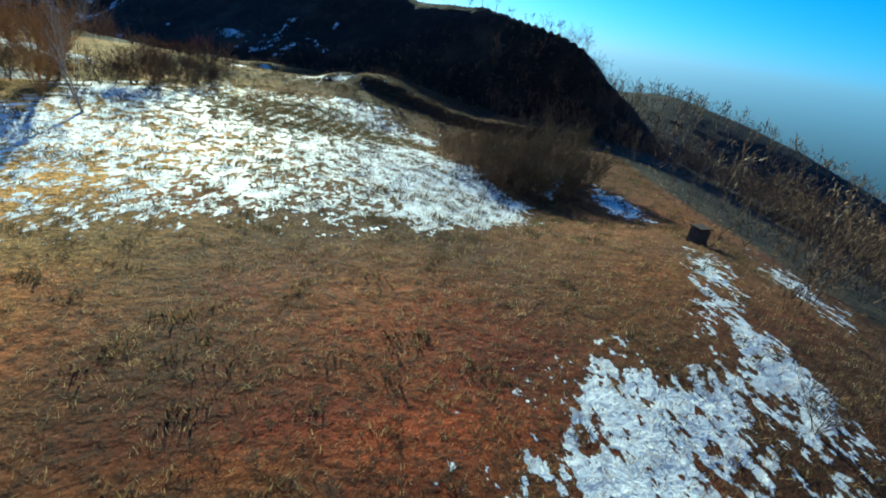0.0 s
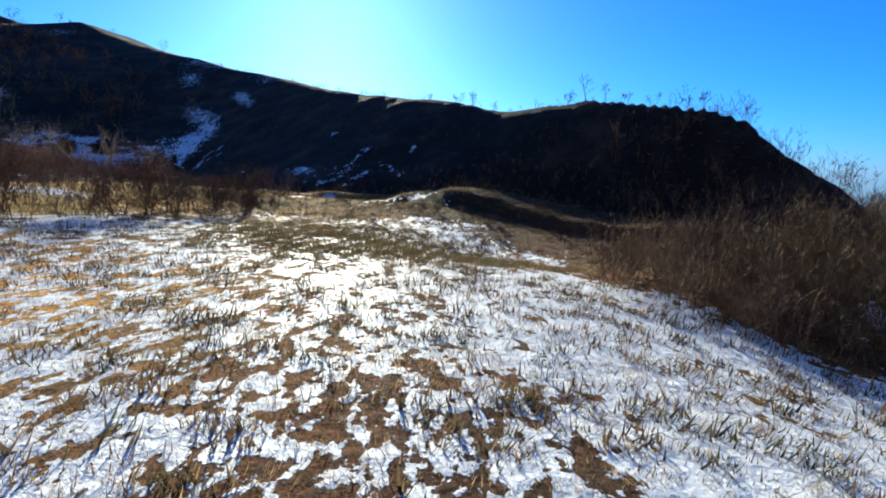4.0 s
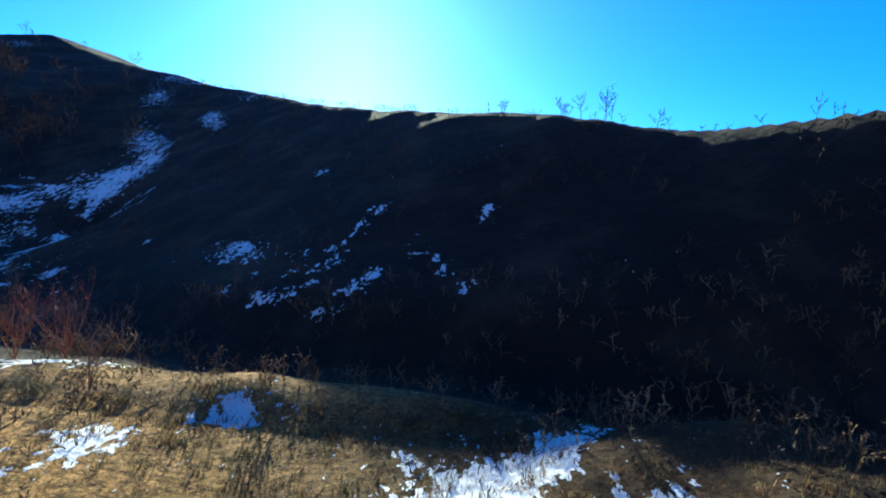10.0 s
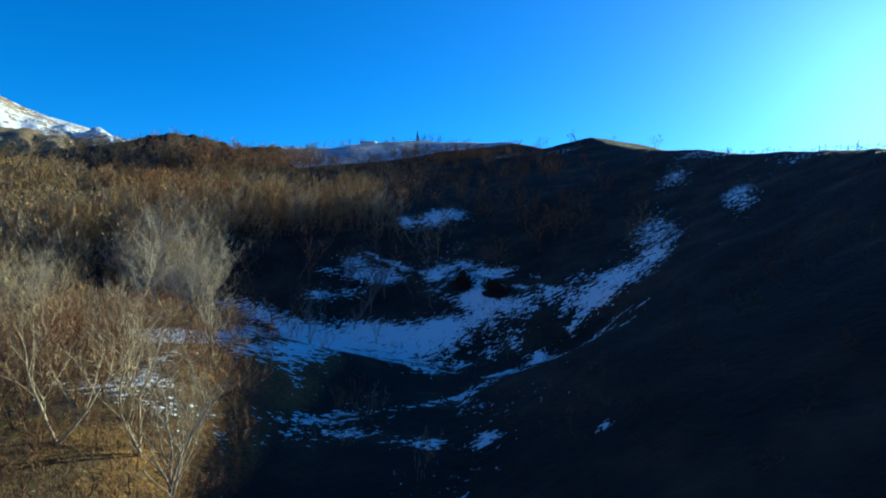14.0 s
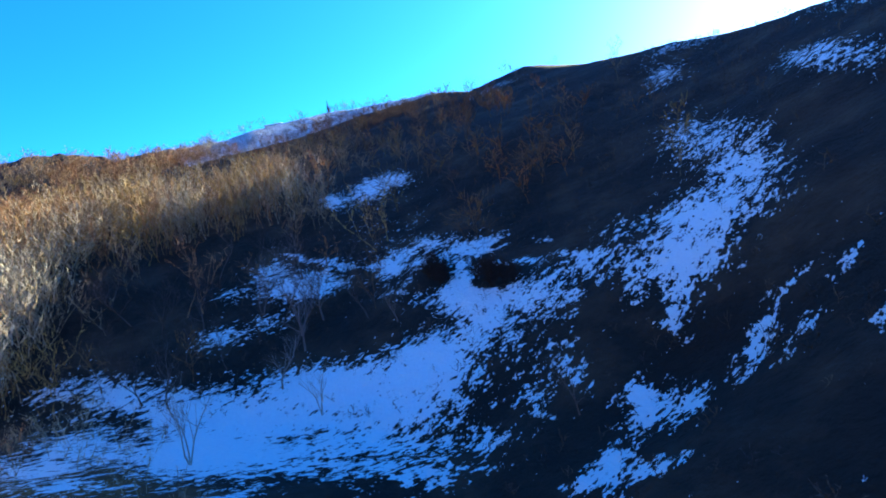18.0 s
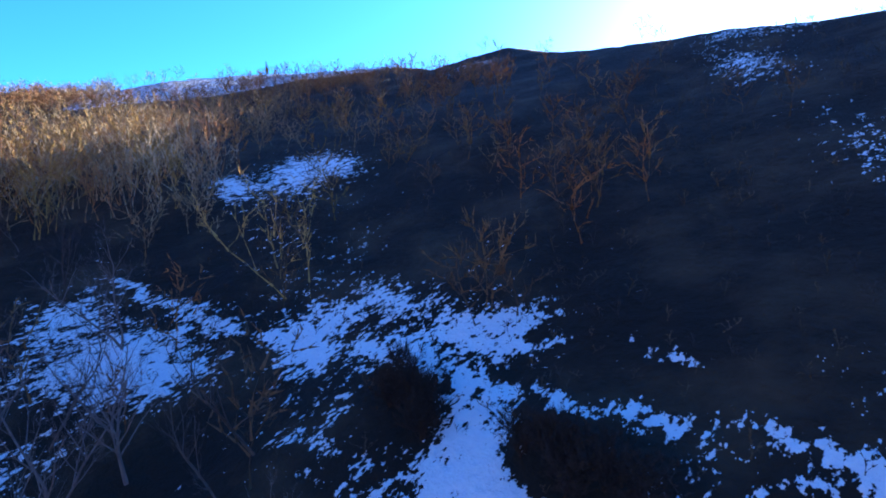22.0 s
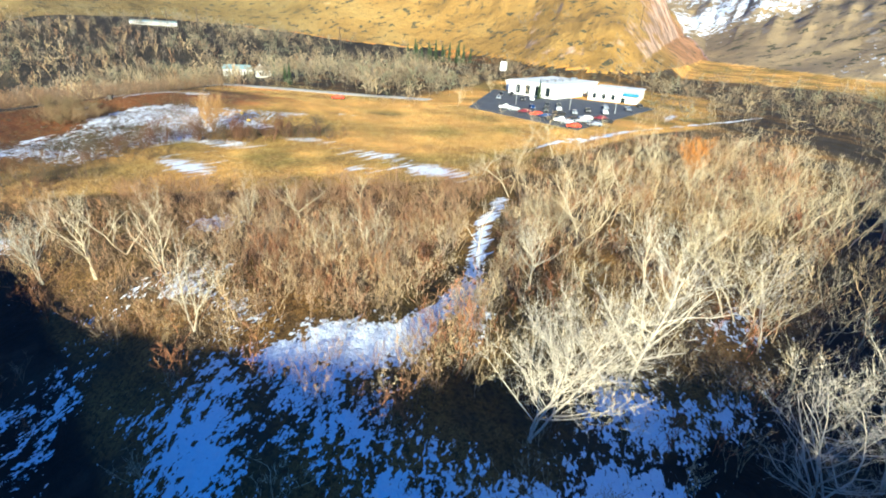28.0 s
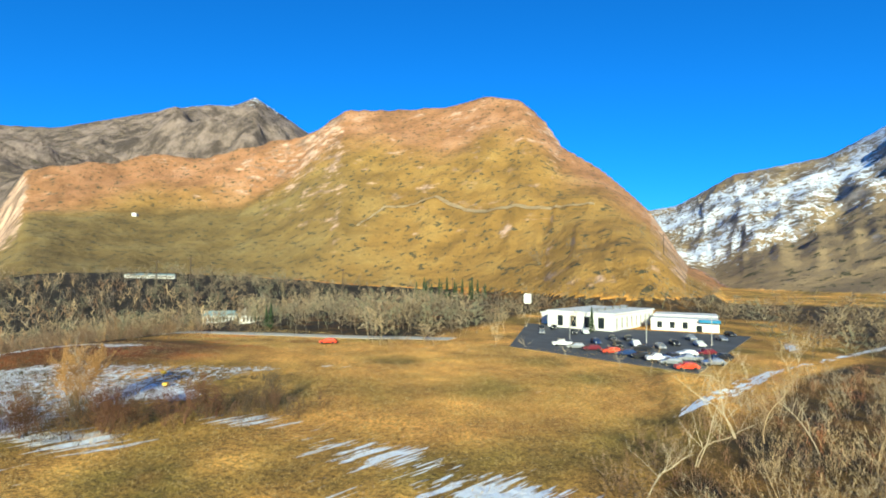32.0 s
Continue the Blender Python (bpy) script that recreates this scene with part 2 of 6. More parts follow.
def ramp(tree, fac, stops):
    r = tree.nodes.new("ShaderNodeValToRGB")
    el = r.color_ramp.elements
    while len(el) < len(stops):
        el.new(0.5)
    for e, (p, c) in zip(el, stops):
        e.position, e.color = p, (*c, 1)
    tree.links.new(fac, r.inputs["Fac"])
    return r.outputs["Color"]


def mix(tree, fac, a, b, mode="MIX"):
    m = tree.nodes.new("ShaderNodeMix")
    m.data_type, m.blend_type = "RGBA", mode
    for socket, v in ((m.inputs["Factor"], fac), (m.inputs[6], a), (m.inputs[7], b)):
        if isinstance(v, (int, float)):
            socket.default_value = v
        elif isinstance(v, tuple):
            socket.default_value = (*v, 1)
        else:
            tree.links.new(v, socket)
    return m.outputs[2]


def math_node(tree, op, a, b=0.0, c=0.0):
    m = tree.nodes.new("ShaderNodeMath")
    m.operation = op
    for socket, v in zip(m.inputs, (a, b, c)):
        if isinstance(v, (int, float)):
            socket.default_value = v
        else:
            tree.links.new(v, socket)
    return m.outputs[0]


def remap(tree, v, a, b, lo=0.0, hi=1.0):
    m = tree.nodes.new("ShaderNodeMapRange")
    m.interpolation_type = "SMOOTHSTEP"
    for key, value in (("From Min", a), ("From Max", b), ("To Min", lo), ("To Max", hi)):
        m.inputs[key].default_value = value
    tree.links.new(v, m.inputs["Value"])
    return m.outputs["Result"]


def land_material(name, dark, mid, light, patch_size, snow_size, bump=0.35, streak=(1, 1, 1), turn=0.0, stone=None, speckle=0.0, under=None, steepness=(0.38, 0.52), relief_size=(22, 6.0)):
    """Earth and dead grass in three tones with snow where the sheet's snow cover says how much of it lies."""
    m, tree, b = material(name)
    big = noise_node(tree, 1 / patch_size, 5, 0.62)
    fine = noise_node(tree, 2.6, 6, 0.72)
    soil = ramp(tree, big, [(0.3, dark), (0.5, mid), (0.7, light)])
    tone = add(tree, "ShaderNodeAttribute")
    tone.attribute_name = "tint"
    soil = mix(tree, 1.0, soil, tone.outputs["Color"], "MULTIPLY")
    if patch_size < 20:
        soil = mix(tree, remap(tree, fine, 0.42, 0.60, 0.0, 0.72), soil, tuple(0.25 * c for c in dark))
        straw = noise_node(tree, 5.0, 3, 0.6, (1.0, 3.5, 1.0), 0.6)
        straw2 = noise_node(tree, 5.0, 3, 0.6, (3.5, 1.0, 1.0), -0.3)
        blades = math_node(tree, "MAXIMUM", straw, straw2)
        soil = mix(tree, remap(tree, blades, 0.60, 0.66, 0.0, 0.75), soil, mix(tree, 1.0, tuple(min(1.35 * c, 1) for c in light), tone.outputs["Color"], "MULTIPLY"))
    else:
        soil = mix(tree, remap(tree, fine, 0.3, 0.72, 0.0, 0.6), soil, tuple(0.35 * c for c in dark))
    # brush soil turns near-black: shade is darkened into its colour
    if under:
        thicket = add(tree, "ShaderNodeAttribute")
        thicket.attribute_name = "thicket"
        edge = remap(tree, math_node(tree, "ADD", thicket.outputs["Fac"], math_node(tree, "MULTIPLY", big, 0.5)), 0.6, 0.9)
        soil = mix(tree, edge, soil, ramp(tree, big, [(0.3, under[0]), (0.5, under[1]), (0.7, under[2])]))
    if speckle:
        dots = noise_node(tree, 1 / speckle, 3, 0.7)
        soil = mix(tree, remap(tree, dots, 0.57, 0.62), soil, (0.07, 0.06, 0.03))
    if stone:
        face = tree.nodes.new("ShaderNodeNewGeometry")
        apart = tree.nodes.new("ShaderNodeSeparateXYZ")
        tree.links.new(face.outputs["Normal"], apart.inputs[0])
        crag = noise_node(tree, 1 / 28, 6, 0.7, (1, 1, 2.5))
        steep = remap(tree, math_node(tree, "MULTIPLY_ADD", crag, 1.1, math_node(tree, "SUBTRACT", 0.70, apart.outputs["Z"])), *steepness)
        soil = mix(tree, steep, soil, mix(tree, remap(tree, noise_node(tree, 1 / relief_size[0], 6, 0.72, (1, 1, 0.5)), 0.38, 0.62), tuple(0.35 * c for c in stone), tuple(min(1, 1.25 * c) for c in stone)))
    cover = add(tree, "ShaderNodeAttribute")
    cover.attribute_name = "snow"
    clump = noise_node(tree, 1 / snow_size, 4, 0.62, streak, turn)
    clump2 = noise_node(tree, 3.0 / snow_size, 3, 0.6, streak, turn)
    lumps = math_node(tree, "MULTIPLY_ADD", clump2, 0.45, math_node(tree, "MULTIPLY", clump, 0.55))
    if under:
        rows = add(tree, "ShaderNodeAttribute")
        rows.attribute_name = "rows"
        place = tree.nodes.new("ShaderNodeNewGeometry")
        axes = tree.nodes.new("ShaderNodeSeparateXYZ")
        tree.links.new(place.outputs["Position"], axes.inputs[0])
        line = math_node(tree, "MULTIPLY", math_node(tree, "MULTIPLY_ADD", axes.outputs["Y"], 0.09, axes.outputs["X"]), 2 * math.pi / ROW_GAP)
        wave = math_node(tree, "SINE", math_node(tree, "MULTIPLY_ADD", noise_node(tree, 0.35, 3, 0.6, (1, 0.45, 1)), 9.0, line))
        lumps = math_node(tree, "ADD", lumps, math_node(tree, "MULTIPLY", rows.outputs["Fac"], math_node(tree, "MULTIPLY", wave, 0.085)))
    reach = math_node(tree, "ADD", lumps, math_node(tree, "MULTIPLY_ADD", cover.outputs["Fac"], 0.6, -0.8))
    if stone:
        reach = math_node(tree, "SUBTRACT", reach, math_node(tree, "MULTIPLY", steep, 0.20))
    white = remap(tree, reach, -0.012, 0.012)
    snow = ramp(tree, fine, [(0.3, (0.74, 0.77, 0.82)), (0.7, (0.86, 0.87, 0.89))])
    tree.links.new(mix(tree, white, soil, snow), b.inputs["Base Color"])
    bp = add(tree, "ShaderNodeBump", Strength=bump, Distance=0.25 if patch_size < 20 else relief_size[1])
    relief = math_node(tree, "MULTIPLY_ADD", noise_node(tree, 0.9, 3, 0.6), 2.2, fine) if patch_size < 20 else noise_node(tree, 1 / relief_size[0], 7, 0.68)
    tree.links.new(math_node(tree, "ADD", relief, math_node(tree, "MULTIPLY", white, 0.25 if patch_size < 20 else 0.05)), bp.inputs["Height"])
    tree.links.new(bp.outputs["Normal"], b.inputs["Normal"])
    tree.links.new(remap(tree, white, 0, 1, 0.95, 0.55), b.inputs["Roughness"])
    return m


ROW_GAP = 1.25
# under: near-black tones that hold the shade among the brush
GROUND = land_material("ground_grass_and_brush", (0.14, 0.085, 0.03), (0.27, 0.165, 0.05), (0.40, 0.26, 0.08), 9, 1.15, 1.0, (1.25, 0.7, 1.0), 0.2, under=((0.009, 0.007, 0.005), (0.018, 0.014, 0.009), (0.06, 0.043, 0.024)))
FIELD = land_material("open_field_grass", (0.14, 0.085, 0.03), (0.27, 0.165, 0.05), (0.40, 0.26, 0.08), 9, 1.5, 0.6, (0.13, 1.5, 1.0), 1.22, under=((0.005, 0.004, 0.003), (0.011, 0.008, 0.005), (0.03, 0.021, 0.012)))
GOLD = land_material("golden_grass_slope", (0.20, 0.115, 0.025), (0.36, 0.205, 0.045), (0.46, 0.29, 0.075), 60, 20, 0.7, stone=(0.50, 0.33, 0.22), speckle=8, steepness=(0.52, 0.70), relief_size=(30, 9.0))
ROCK = land_material("grey_rock", (0.13, 0.095, 0.07), (0.24, 0.175, 0.125), (0.38, 0.28, 0.17), 90, 60, 1.0, stone=(0.22, 0.165, 0.13), speckle=22, steepness=(0.25, 0.40), relief_size=(75, 40.0))
SNOWROCK = land_material("snowy_rock", (0.18, 0.13, 0.08), (0.34, 0.24, 0.12), (0.48, 0.34, 0.16), 70, 13, 0.6, stone=(0.34, 0.29, 0.24), speckle=12, steepness=(0.42, 0.60), relief_size=(30, 9.0))

# ---- snow cover and grass colour over the sheet ----
D1, _, LEFT = along(VALLEY, GX, GY)
D2, _, _ = along(RIDGE, GX, GY)
HILL = LEFT < 0
DG, TOPG = across(GOLDEN, GX, GY)
DR, TOPR = across(ROCKY, GX, GY)
DS, TOPS = across(SNOWY, GX, GY)


def blob(cx, cy, rx, ry, turn=0.0):
    c, k = math.cos(radians(turn)), math.sin(radians(turn))
    u, v = (GX - cx) * c + (GY - cy) * k, -(GX - cx) * k + (GY - cy) * c
    return np.exp(-((u / rx) ** 2 + (v / ry) ** 2))


FIELD_EDGE = [(-20, 62, 0), (-34, 48, 0), (-50, 34, 0), (-65, 20, 0), (-83, 0, 0), (-97, -44, 0), (-108, -75, 0), (-150, -150, 0)]
TRAIL = [(-100, 122, 7), (-106, 119.7, 6), (-120, 118, 4.5), (-133, 114, 3), (-152, 105, 2), (-170, 96, 4)]
TD, _, _ = along(TRAIL, GX, GY)
FOOTPATH = [(-100, 10, 0), (-101, 22, 0), (-107, 41, 0), (-106, 55, 0), (-98, 62, 0)]
PD, _, _ = along(FOOTPATH, GX, GY)
SNOW = np.zeros(GX.shape)
# the open field: a wide half-melted patch on the slope to the mound, thin drifts elsewhere
PATCH = step(-24.5, -16, GY - 0.54 * GX + 3 * fbm(GX, GY, 9, 3, 79)) * step(26, 19, GX + 6.5 * step(6, 16, GY) + 0.32 * (GY + 5) + 4 * fbm(GX, GY, 12, 3, 81)) * step(42, 34, GY) * step(-30, -20, GX)
SNOW = np.where(~HILL, 0.12 + 0.32 * PATCH + 0.12 * blob(9, 6, 9, 9, -12) + 0.42 * blob(21.5, -27.5, 4.5, 4.5, -20) + 0.25 * blob(18, -31, 4, 2.5, 0) + 0.45 * blob(26.4, -23.5, 1.9, 5.5, 8) + 0.48 * blob(28, -14, 1.5, 5.5, -15) + 0.6 * blob(28, 2.5, 1.8, 6.5, 5) + 0.4 * blob(34, -14, 2, 6, -10) + 0.42 * blob(-11.2, 55, 1.0, 3.5, -25) + 0.42 * blob(-13.8, 52.5, 2.0, 2.2) + 0.45 * blob(-24.3, 55.6, 1.4, 1.2) + 0.42 * blob(-49, 60, 5, 1.8, 10) + 0.42 * blob(-36, 56.5, 4, 1.4, 20) + 0.42 * blob(-27.5, 51.5, 1.3, 2.2) + 0.40 * blob(-8.8, 51.5, 1.0, 1.6, -30) + 0.3 * blob(-6, 38.5, 3, 1.5) + 0.28 * blob(2, 38, 3, 1.2) + 0.4 * blob(8.8, 26.5, 1.0, 4, 25) + 0.35 * blob(2.8, 28.8, 1.2, 0.8) + 0.36 * blob(-26, -9, 10, 4, 10) + 0.40 * blob(-34, 9, 11, 4, 15) + 0.36 * blob(-46, -5, 9, 4, 20) + 0.06 * step(-100, -60, GX) + 0.38 * blob(-42, 27, 9, 3, -10) + 0.36 * blob(-66, -3, 12, 5, 10) + 0.32 * blob(-69, 9, 5, 3) + 0.32 * blob(-82, 2, 8, 5) + 0.35 * blob(-30, -39, 4, 1.6, 20) + 0.16 * blob(-12, 50, 14, 7) + 0.4 * blob(-70, 44, 3.5, 4) + 0.16 * blob(-46, 24, 24, 7, -22) + 0.42 * blob(-101, 58, 6, 4) + 0.2 * blob(-80, 2, 16, 6, 10), SNOW)
ROW_SNOW = [(-6.9, 17.0, 3.6, 0.3, -77.7, 0.3), (-6.2, 16.5, 2.9, 0.3, -75.6, 0.3), (-5.1, 16.2, 2.7, 0.3, -81.3, 0.3), (-4.3, 17.2, 4.8, 0.3, -82.6, 0.32), (-1.7, 25.2, 5.8, 3.1, 86.9, 0.22), (-1.4, 17.5, 3.3, 0.7, 76.2, 0.28), (-1.5, 14.6, 0.9, 0.3, 74.2, 0.3), (3.2, 20.8, 3.6, 0.9, 74.4, 0.3), (3.2, 16.0, 1.0, 0.7, 48.2, 0.32), (0.2, 14.1, 1.1, 0.3, 0.9, 0.3), (-2.7, 15.1, 0.9, 0.3, -86.8, 0.28), (-8.1, 16.9, 1.4, 0.3, -59.3, 0.3), (10.2, 27.6, 4.3, 0.6, 88.8, 0.3), (-6.6, 15.1, 1.1, 0.3, -72.1, -0.3), (-5.4, 15.1, 0.9, 0.3, -76.6, -0.25)]
MARGIN_SNOW = [(-4.5, 15.1, 1.4, 0.3, -81.3, -0.32), (-3.4, 15.2, 1.7, 0.3, -88.9, -0.34), (-3.9, 19.0, 2.6, 0.3, -87.5, -0.2), (0.6, 18.8, 2.3, 0.7, 67.6, -0.34), (12.2, -8.5, 3.0, 1.4, -88.1, 0.3), (15.2, -7.7, 3.6, 1.4, 80.8, 0.34), (17.4, -6.3, 1.9, 0.7, 74.3, 0.34), (10.5, -1.7, 2.6, 1.5, 72.8, 0.3), (15.6, 2.0, 2.8, 1.2, -70.4, 0.36), (12.3, -13.2, 1.0, 0.6, 85.6, 0.25), (18.9, -0.4, 1.8, 0.8, 70.7, 0.36), (9.2, -15.4, 1.1, 0.3, 34.8, 0.22), (1.3, -12.4, 1.8, 1.2, -26.8, 0.15), (23.6, 9.7, 2.3, 0.9, 74.8, 0.45), (21.9, 4.9, 2.7, 1.1, 81.1, 0.4)]
for bx, by, rx, ry, turn, deep in (*ROW_SNOW, *MARGIN_SNOW):
    SNOW = np.where(~HILL, SNOW + deep * blob(bx, by, 1.2 * rx, 1.2 * ry, turn), SNOW)
SNOW = np.where(~HILL, SNOW + 0.12 * fbm(GX, GY, 20, 3, 77), SNOW)
EDGE, _, side = along(FIELD_EDGE, GX, GY)
EDGE = np.where(side < 0, -EDGE, EDGE)
SNOW = np.where(~HILL, SNOW + 0.42 * np.exp(-((EDGE + 1) / 1.5) ** 2) * step(-24, -32, GY) + 0.5 * blob(-119, -120, 2.5, 14, -5), SNOW)
SNOW = np.where(~HILL & (D1 < 30) & (GX < -45), np.maximum(SNOW, (0.24 * step(32, 10, D1) + 0.14 * fbm(GX, GY, 9, 3, 105)) * step(10, 45, GY)), SNOW)
SNOW = np.where(~HILL, np.maximum(SNOW, 0.62 * np.exp(-(PD / 2.0) ** 2)), SNOW)
# the shaded slope: drifts of snow as (x, y, half length, half width, turn, depth)
SLOPE_SNOW = [(-40.9, 79, 4.9, 1.7, -40.2, 0.4), (-33.1, 76.9, 2.9, 0.8, -12.8, 0.28), (-29.3, 75.6, 2.3, 0.7, -64.4, 0.36), (-36, 73.7, 1.5, 0.9, 1.3, 0.34), (-30.1, 73.6, 1.2, 0.8, -36.9, 0.36), (-31.9, 72.9, 0.9, 0.7, -51.5, 0.36), (-36.2, 70.9, 0.9, 0.7, -4.9, 0.5), (-32.4, 69.5, 0.9, 0.7, -37.6, 0.5), (-30.6, 69.2, 0.9, 0.7, -6.9, 0.5), (-29.2, 70.6, 0.9, 0.7, -54.2, 0.46), (-28.7, 82.5, 1.2, 0.7, -67.4, 0.5), (-29.1, 79.5, 1.1, 0.7, -84, 0.46), (-25.1, 71.9, 1.4, 0.8, 89, 0.5)]
BROW_SNOW = [(-25.9, 69.9, 1.1, 0.7, 69.4, 0.5), (-27, 68.1, 0.9, 0.7, 29.2, 0.5), (-24.1, 70.7, 1, 0.7, -73.2, 0.4), (-18.1, 80.2, 0.9, 0.7, 89.7, 0.4), (-17.7, 71.3, 0.9, 0.7, 76.4, 0.5), (-18.1, 70.4, 0.9, 0.7, 87.8, 0.46), (-23.4, 76.4, 1.6, 0.7, -78.8, 0.26), (-43.2, 98.9, 2.5, 0.7, -51.6, 0.36), (-19.8, 72.4, 0.9, 0.7, 82.4, 0.36), (-20.8, 74.4, 0.9, 0.7, 87.6, 0.34), (-29.8, 90.2, 1.6, 0.7, -68.4, 0.3), (-22.4, 74.9, 0.9, 0.7, -75.7, 0.34)]
GULLY_SNOW = [(-102.4, 132.8, 7.6, 2.9, -36.9, 0.44), (-101.3, 124.5, 7.1, 4, -21.8, 0.48), (-99.7, 118.6, 4.7, 2.8, -20.1, 0.56), (-97.7, 114.4, 3.8, 1.4, -55.4, 0.46), (-104.4, 116.7, 6.6, 1.3, -49.5, 0.34), (-111.6, 122.9, 5.2, 2.3, -42, 0.3), (-109.5, 112.6, 4.7, 1, -42.6, 0.36), (-110.1, 108.6, 5.3, 0.8, -38.9, 0.36), (-113, 107.1, 5.2, 0.9, -35.6, 0.36), (-102.2, 105.7, 3.7, 0.8, -29.4, 0.36), (-102.9, 101.8, 3.1, 0.7, -21.8, 0.34), (-115.8, 104.9, 4.3, 2.1, -21, 0.42), (-94.3, 104.7, 3.2, 1.4, -49.9, 0.56)]
CHUTE_SNOW = [(-91.2, 105.5, 2.7, 1.2, -48.7, 0.5), (-91.5, 98.8, 2.5, 1.3, -65.4, 0.54), (-91.9, 96.4, 1.2, 0.7, 26.1, 0.5), (-88, 98.9, 1.5, 0.7, 55.7, 0.46), (-89, 110.5, 2.2, 0.7, -65.3, 0.56), (-88.9, 107.7, 1.5, 0.7, -65.1, 0.42), (-85.4, 114.2, 2.1, 0.7, -74.6, 0.44), (-85.8, 110.3, 1, 0.7, -69, 0.42), (-88.8, 114.5, 1, 0.7, -49.3, 0.36), (-85.8, 108.1, 0.9, 0.7, -66.4, 0.4), (-81.3, 108.7, 1.4, 0.7, -79.1, 0.4), (-96.9, 111.5, 1.4, 0.8, -4.6, 0.34)]
HOLLOW_SNOW = [(-117.2, 99.3, 5.4, 3.2, -2.2, 0.5), (-127.8, 110.2, 7.5, 2.3, -22.9, 0.46), (-116.9, 96.5, 6.7, 2.7, 27.5, 0.5), (-124.8, 90, 10, 3, 27.7, 0.55), (-126.9, 81.2, 9.8, 4.4, 32.5, 0.55), (-131.1, 74.8, 9, 3.3, 9.1, 0.5), (-135.1, 119.5, 3.7, 2, 56.8, 0.42), (-145, 115.8, 4.3, 1.5, 3.5, 0.3), (-185.6, 127.6, 7, 4.3, 3.8, 0.4), (-160.3, 93.1, 8, 1.8, -12.7, 0.36), (-156.6, 101.6, 3.3, 1.9, 18.5, 0.36), (-185.1, 113.8, 6.1, 4.5, 38.9, 0.26), (-148.6, 80.9, 4.9, 1.7, -4.2, 0.28), (-110.1, 90.7, 3.7, 1.7, 52.7, 0.34), (-103.2, 96.2, 2.5, 0.9, 33.7, 0.3)]
TRAIL_SNOW = [(-139.4, 112.7, 4.5, 0.7, 23.6, 0.34), (-133.1, 118, 4.4, 0.7, 39.2, 0.4), (-122.8, 121.9, 3, 0.7, 14, 0.34), (-108.1, 124.8, 2.2, 0.7, 5.9, 0.3), (-102.7, 135.9, 4.3, 1.5, -79.1, 0.4), (-98.1, 121.4, 3.3, 1.4, -87.4, 0.46), (-97, 116.8, 2.9, 0.7, 88.5, 0.5), (-100.2, 118.8, 3.5, 0.7, -81.9, 0.42), (-102.4, 116.4, 2.8, 0.7, -77, 0.38), (-111, 117, 4.2, 2.6, 6.3, 0.36), (-121.4, 109.7, 6.5, 3.6, 2.5, 0.42), (-114.3, 111.7, 4.2, 3, 2, 0.38), (-107.7, 117.5, 3.5, 0.7, -68, 0.36), (-117.1, 107.2, 3.9, 1.2, 22.8, 0.42)]
FLOOR_SNOW = [(-99.1, 71.5, 12.9, 3.2, -53.3, 0.5), (-114.5, 93.9, 5.4, 3.8, 59.2, 0.4), (-104.5, 65.5, 11.3, 3.8, -2.4, 0.4), (-81.2, 58.9, 3.3, 2.2, -80.3, 0.34), (-77.1, 61.6, 3.3, 1.5, -56.9, 0.36), (-83.1, 72.5, 6.8, 1.6, -62.1, 0.32)]
STREAM_SNOW = [(-79.2, 75.9, 2.3, 1.4, 75.7, 0.4), (-75.3, 81.1, 2.2, 1.1, 78.6, 0.36), (-72, 85.8, 1.6, 0.9, -13.8, 0.42), (-61.8, 90, 0.9, 0.7, -52.4, 0.46), (-80.6, 54.3, 4.4, 2.2, 67.4, 0.34), (-87.4, 88.5, 6.4, 1.5, -75.6, 0.3), (-76.9, 67.3, 6.8, 1.2, -63.1, 0.26)]
SHADE_SNOW = [(-155.5, 94.1, 6.1, 3.9, 62.9, 0.5), (-148.8, 81.4, 3.6, 2.9, 81, 0.45), (-149, 87.8, 3.9, 2.5, 74.5, 0.4), (-151.6, 98.7, 3.3, 2.1, 72, 0.42), (-147, 108.1, 2.7, 1.8, -13.3, 0.42), (-147.6, 112, 1.5, 1.1, -10, 0.45), (-187.7, 122.9, 9.8, 5.7, -23.7, 0.4), (-187.6, 113.1, 6.6, 2.7, -4, 0.4), (-149.2, 62.4, 4, 1.6, 69.1, 0.3), (-160.5, 84.9, 3.6, 2.6, 61.5, 0.36)]
EDGE_SNOW = [(-105.3, 55.6, 4.5, 3.4, -42.9, 0.45), (-113.2, 67.6, 2.1, 1.7, -18.7, 0.45), (-122, 65, 5, 2.6, 17.6, 0.48), (-128, 52.7, 3.8, 2.5, 33.5, 0.4), (-132.9, 62.2, 3.2, 2.3, 23.4, 0.4), (-127.6, 59.5, 3.7, 2.4, 25.4, 0.42), (-101.7, 64.5, 6, 3, 18.6, 0.4), (-101.5, 57.7, 3.3, 2.1, 68.9, 0.5), (-95.2, 70.6, 5.5, 1.3, 9.6, 0.38), (-125.1, 51.8, 3.5, 2.2, 71.5, 0.42), (-134, 34.4, 6.4, 3.1, 60.3, 0.4), (-133, 48.2, 4.4, 2.4, 55.2, 0.36), (-110.2, 47, 5.7, 1.8, -70.4, 0.5), (-105.3, 34.9, 7.7, 0.9, -69.3, 0.45)]
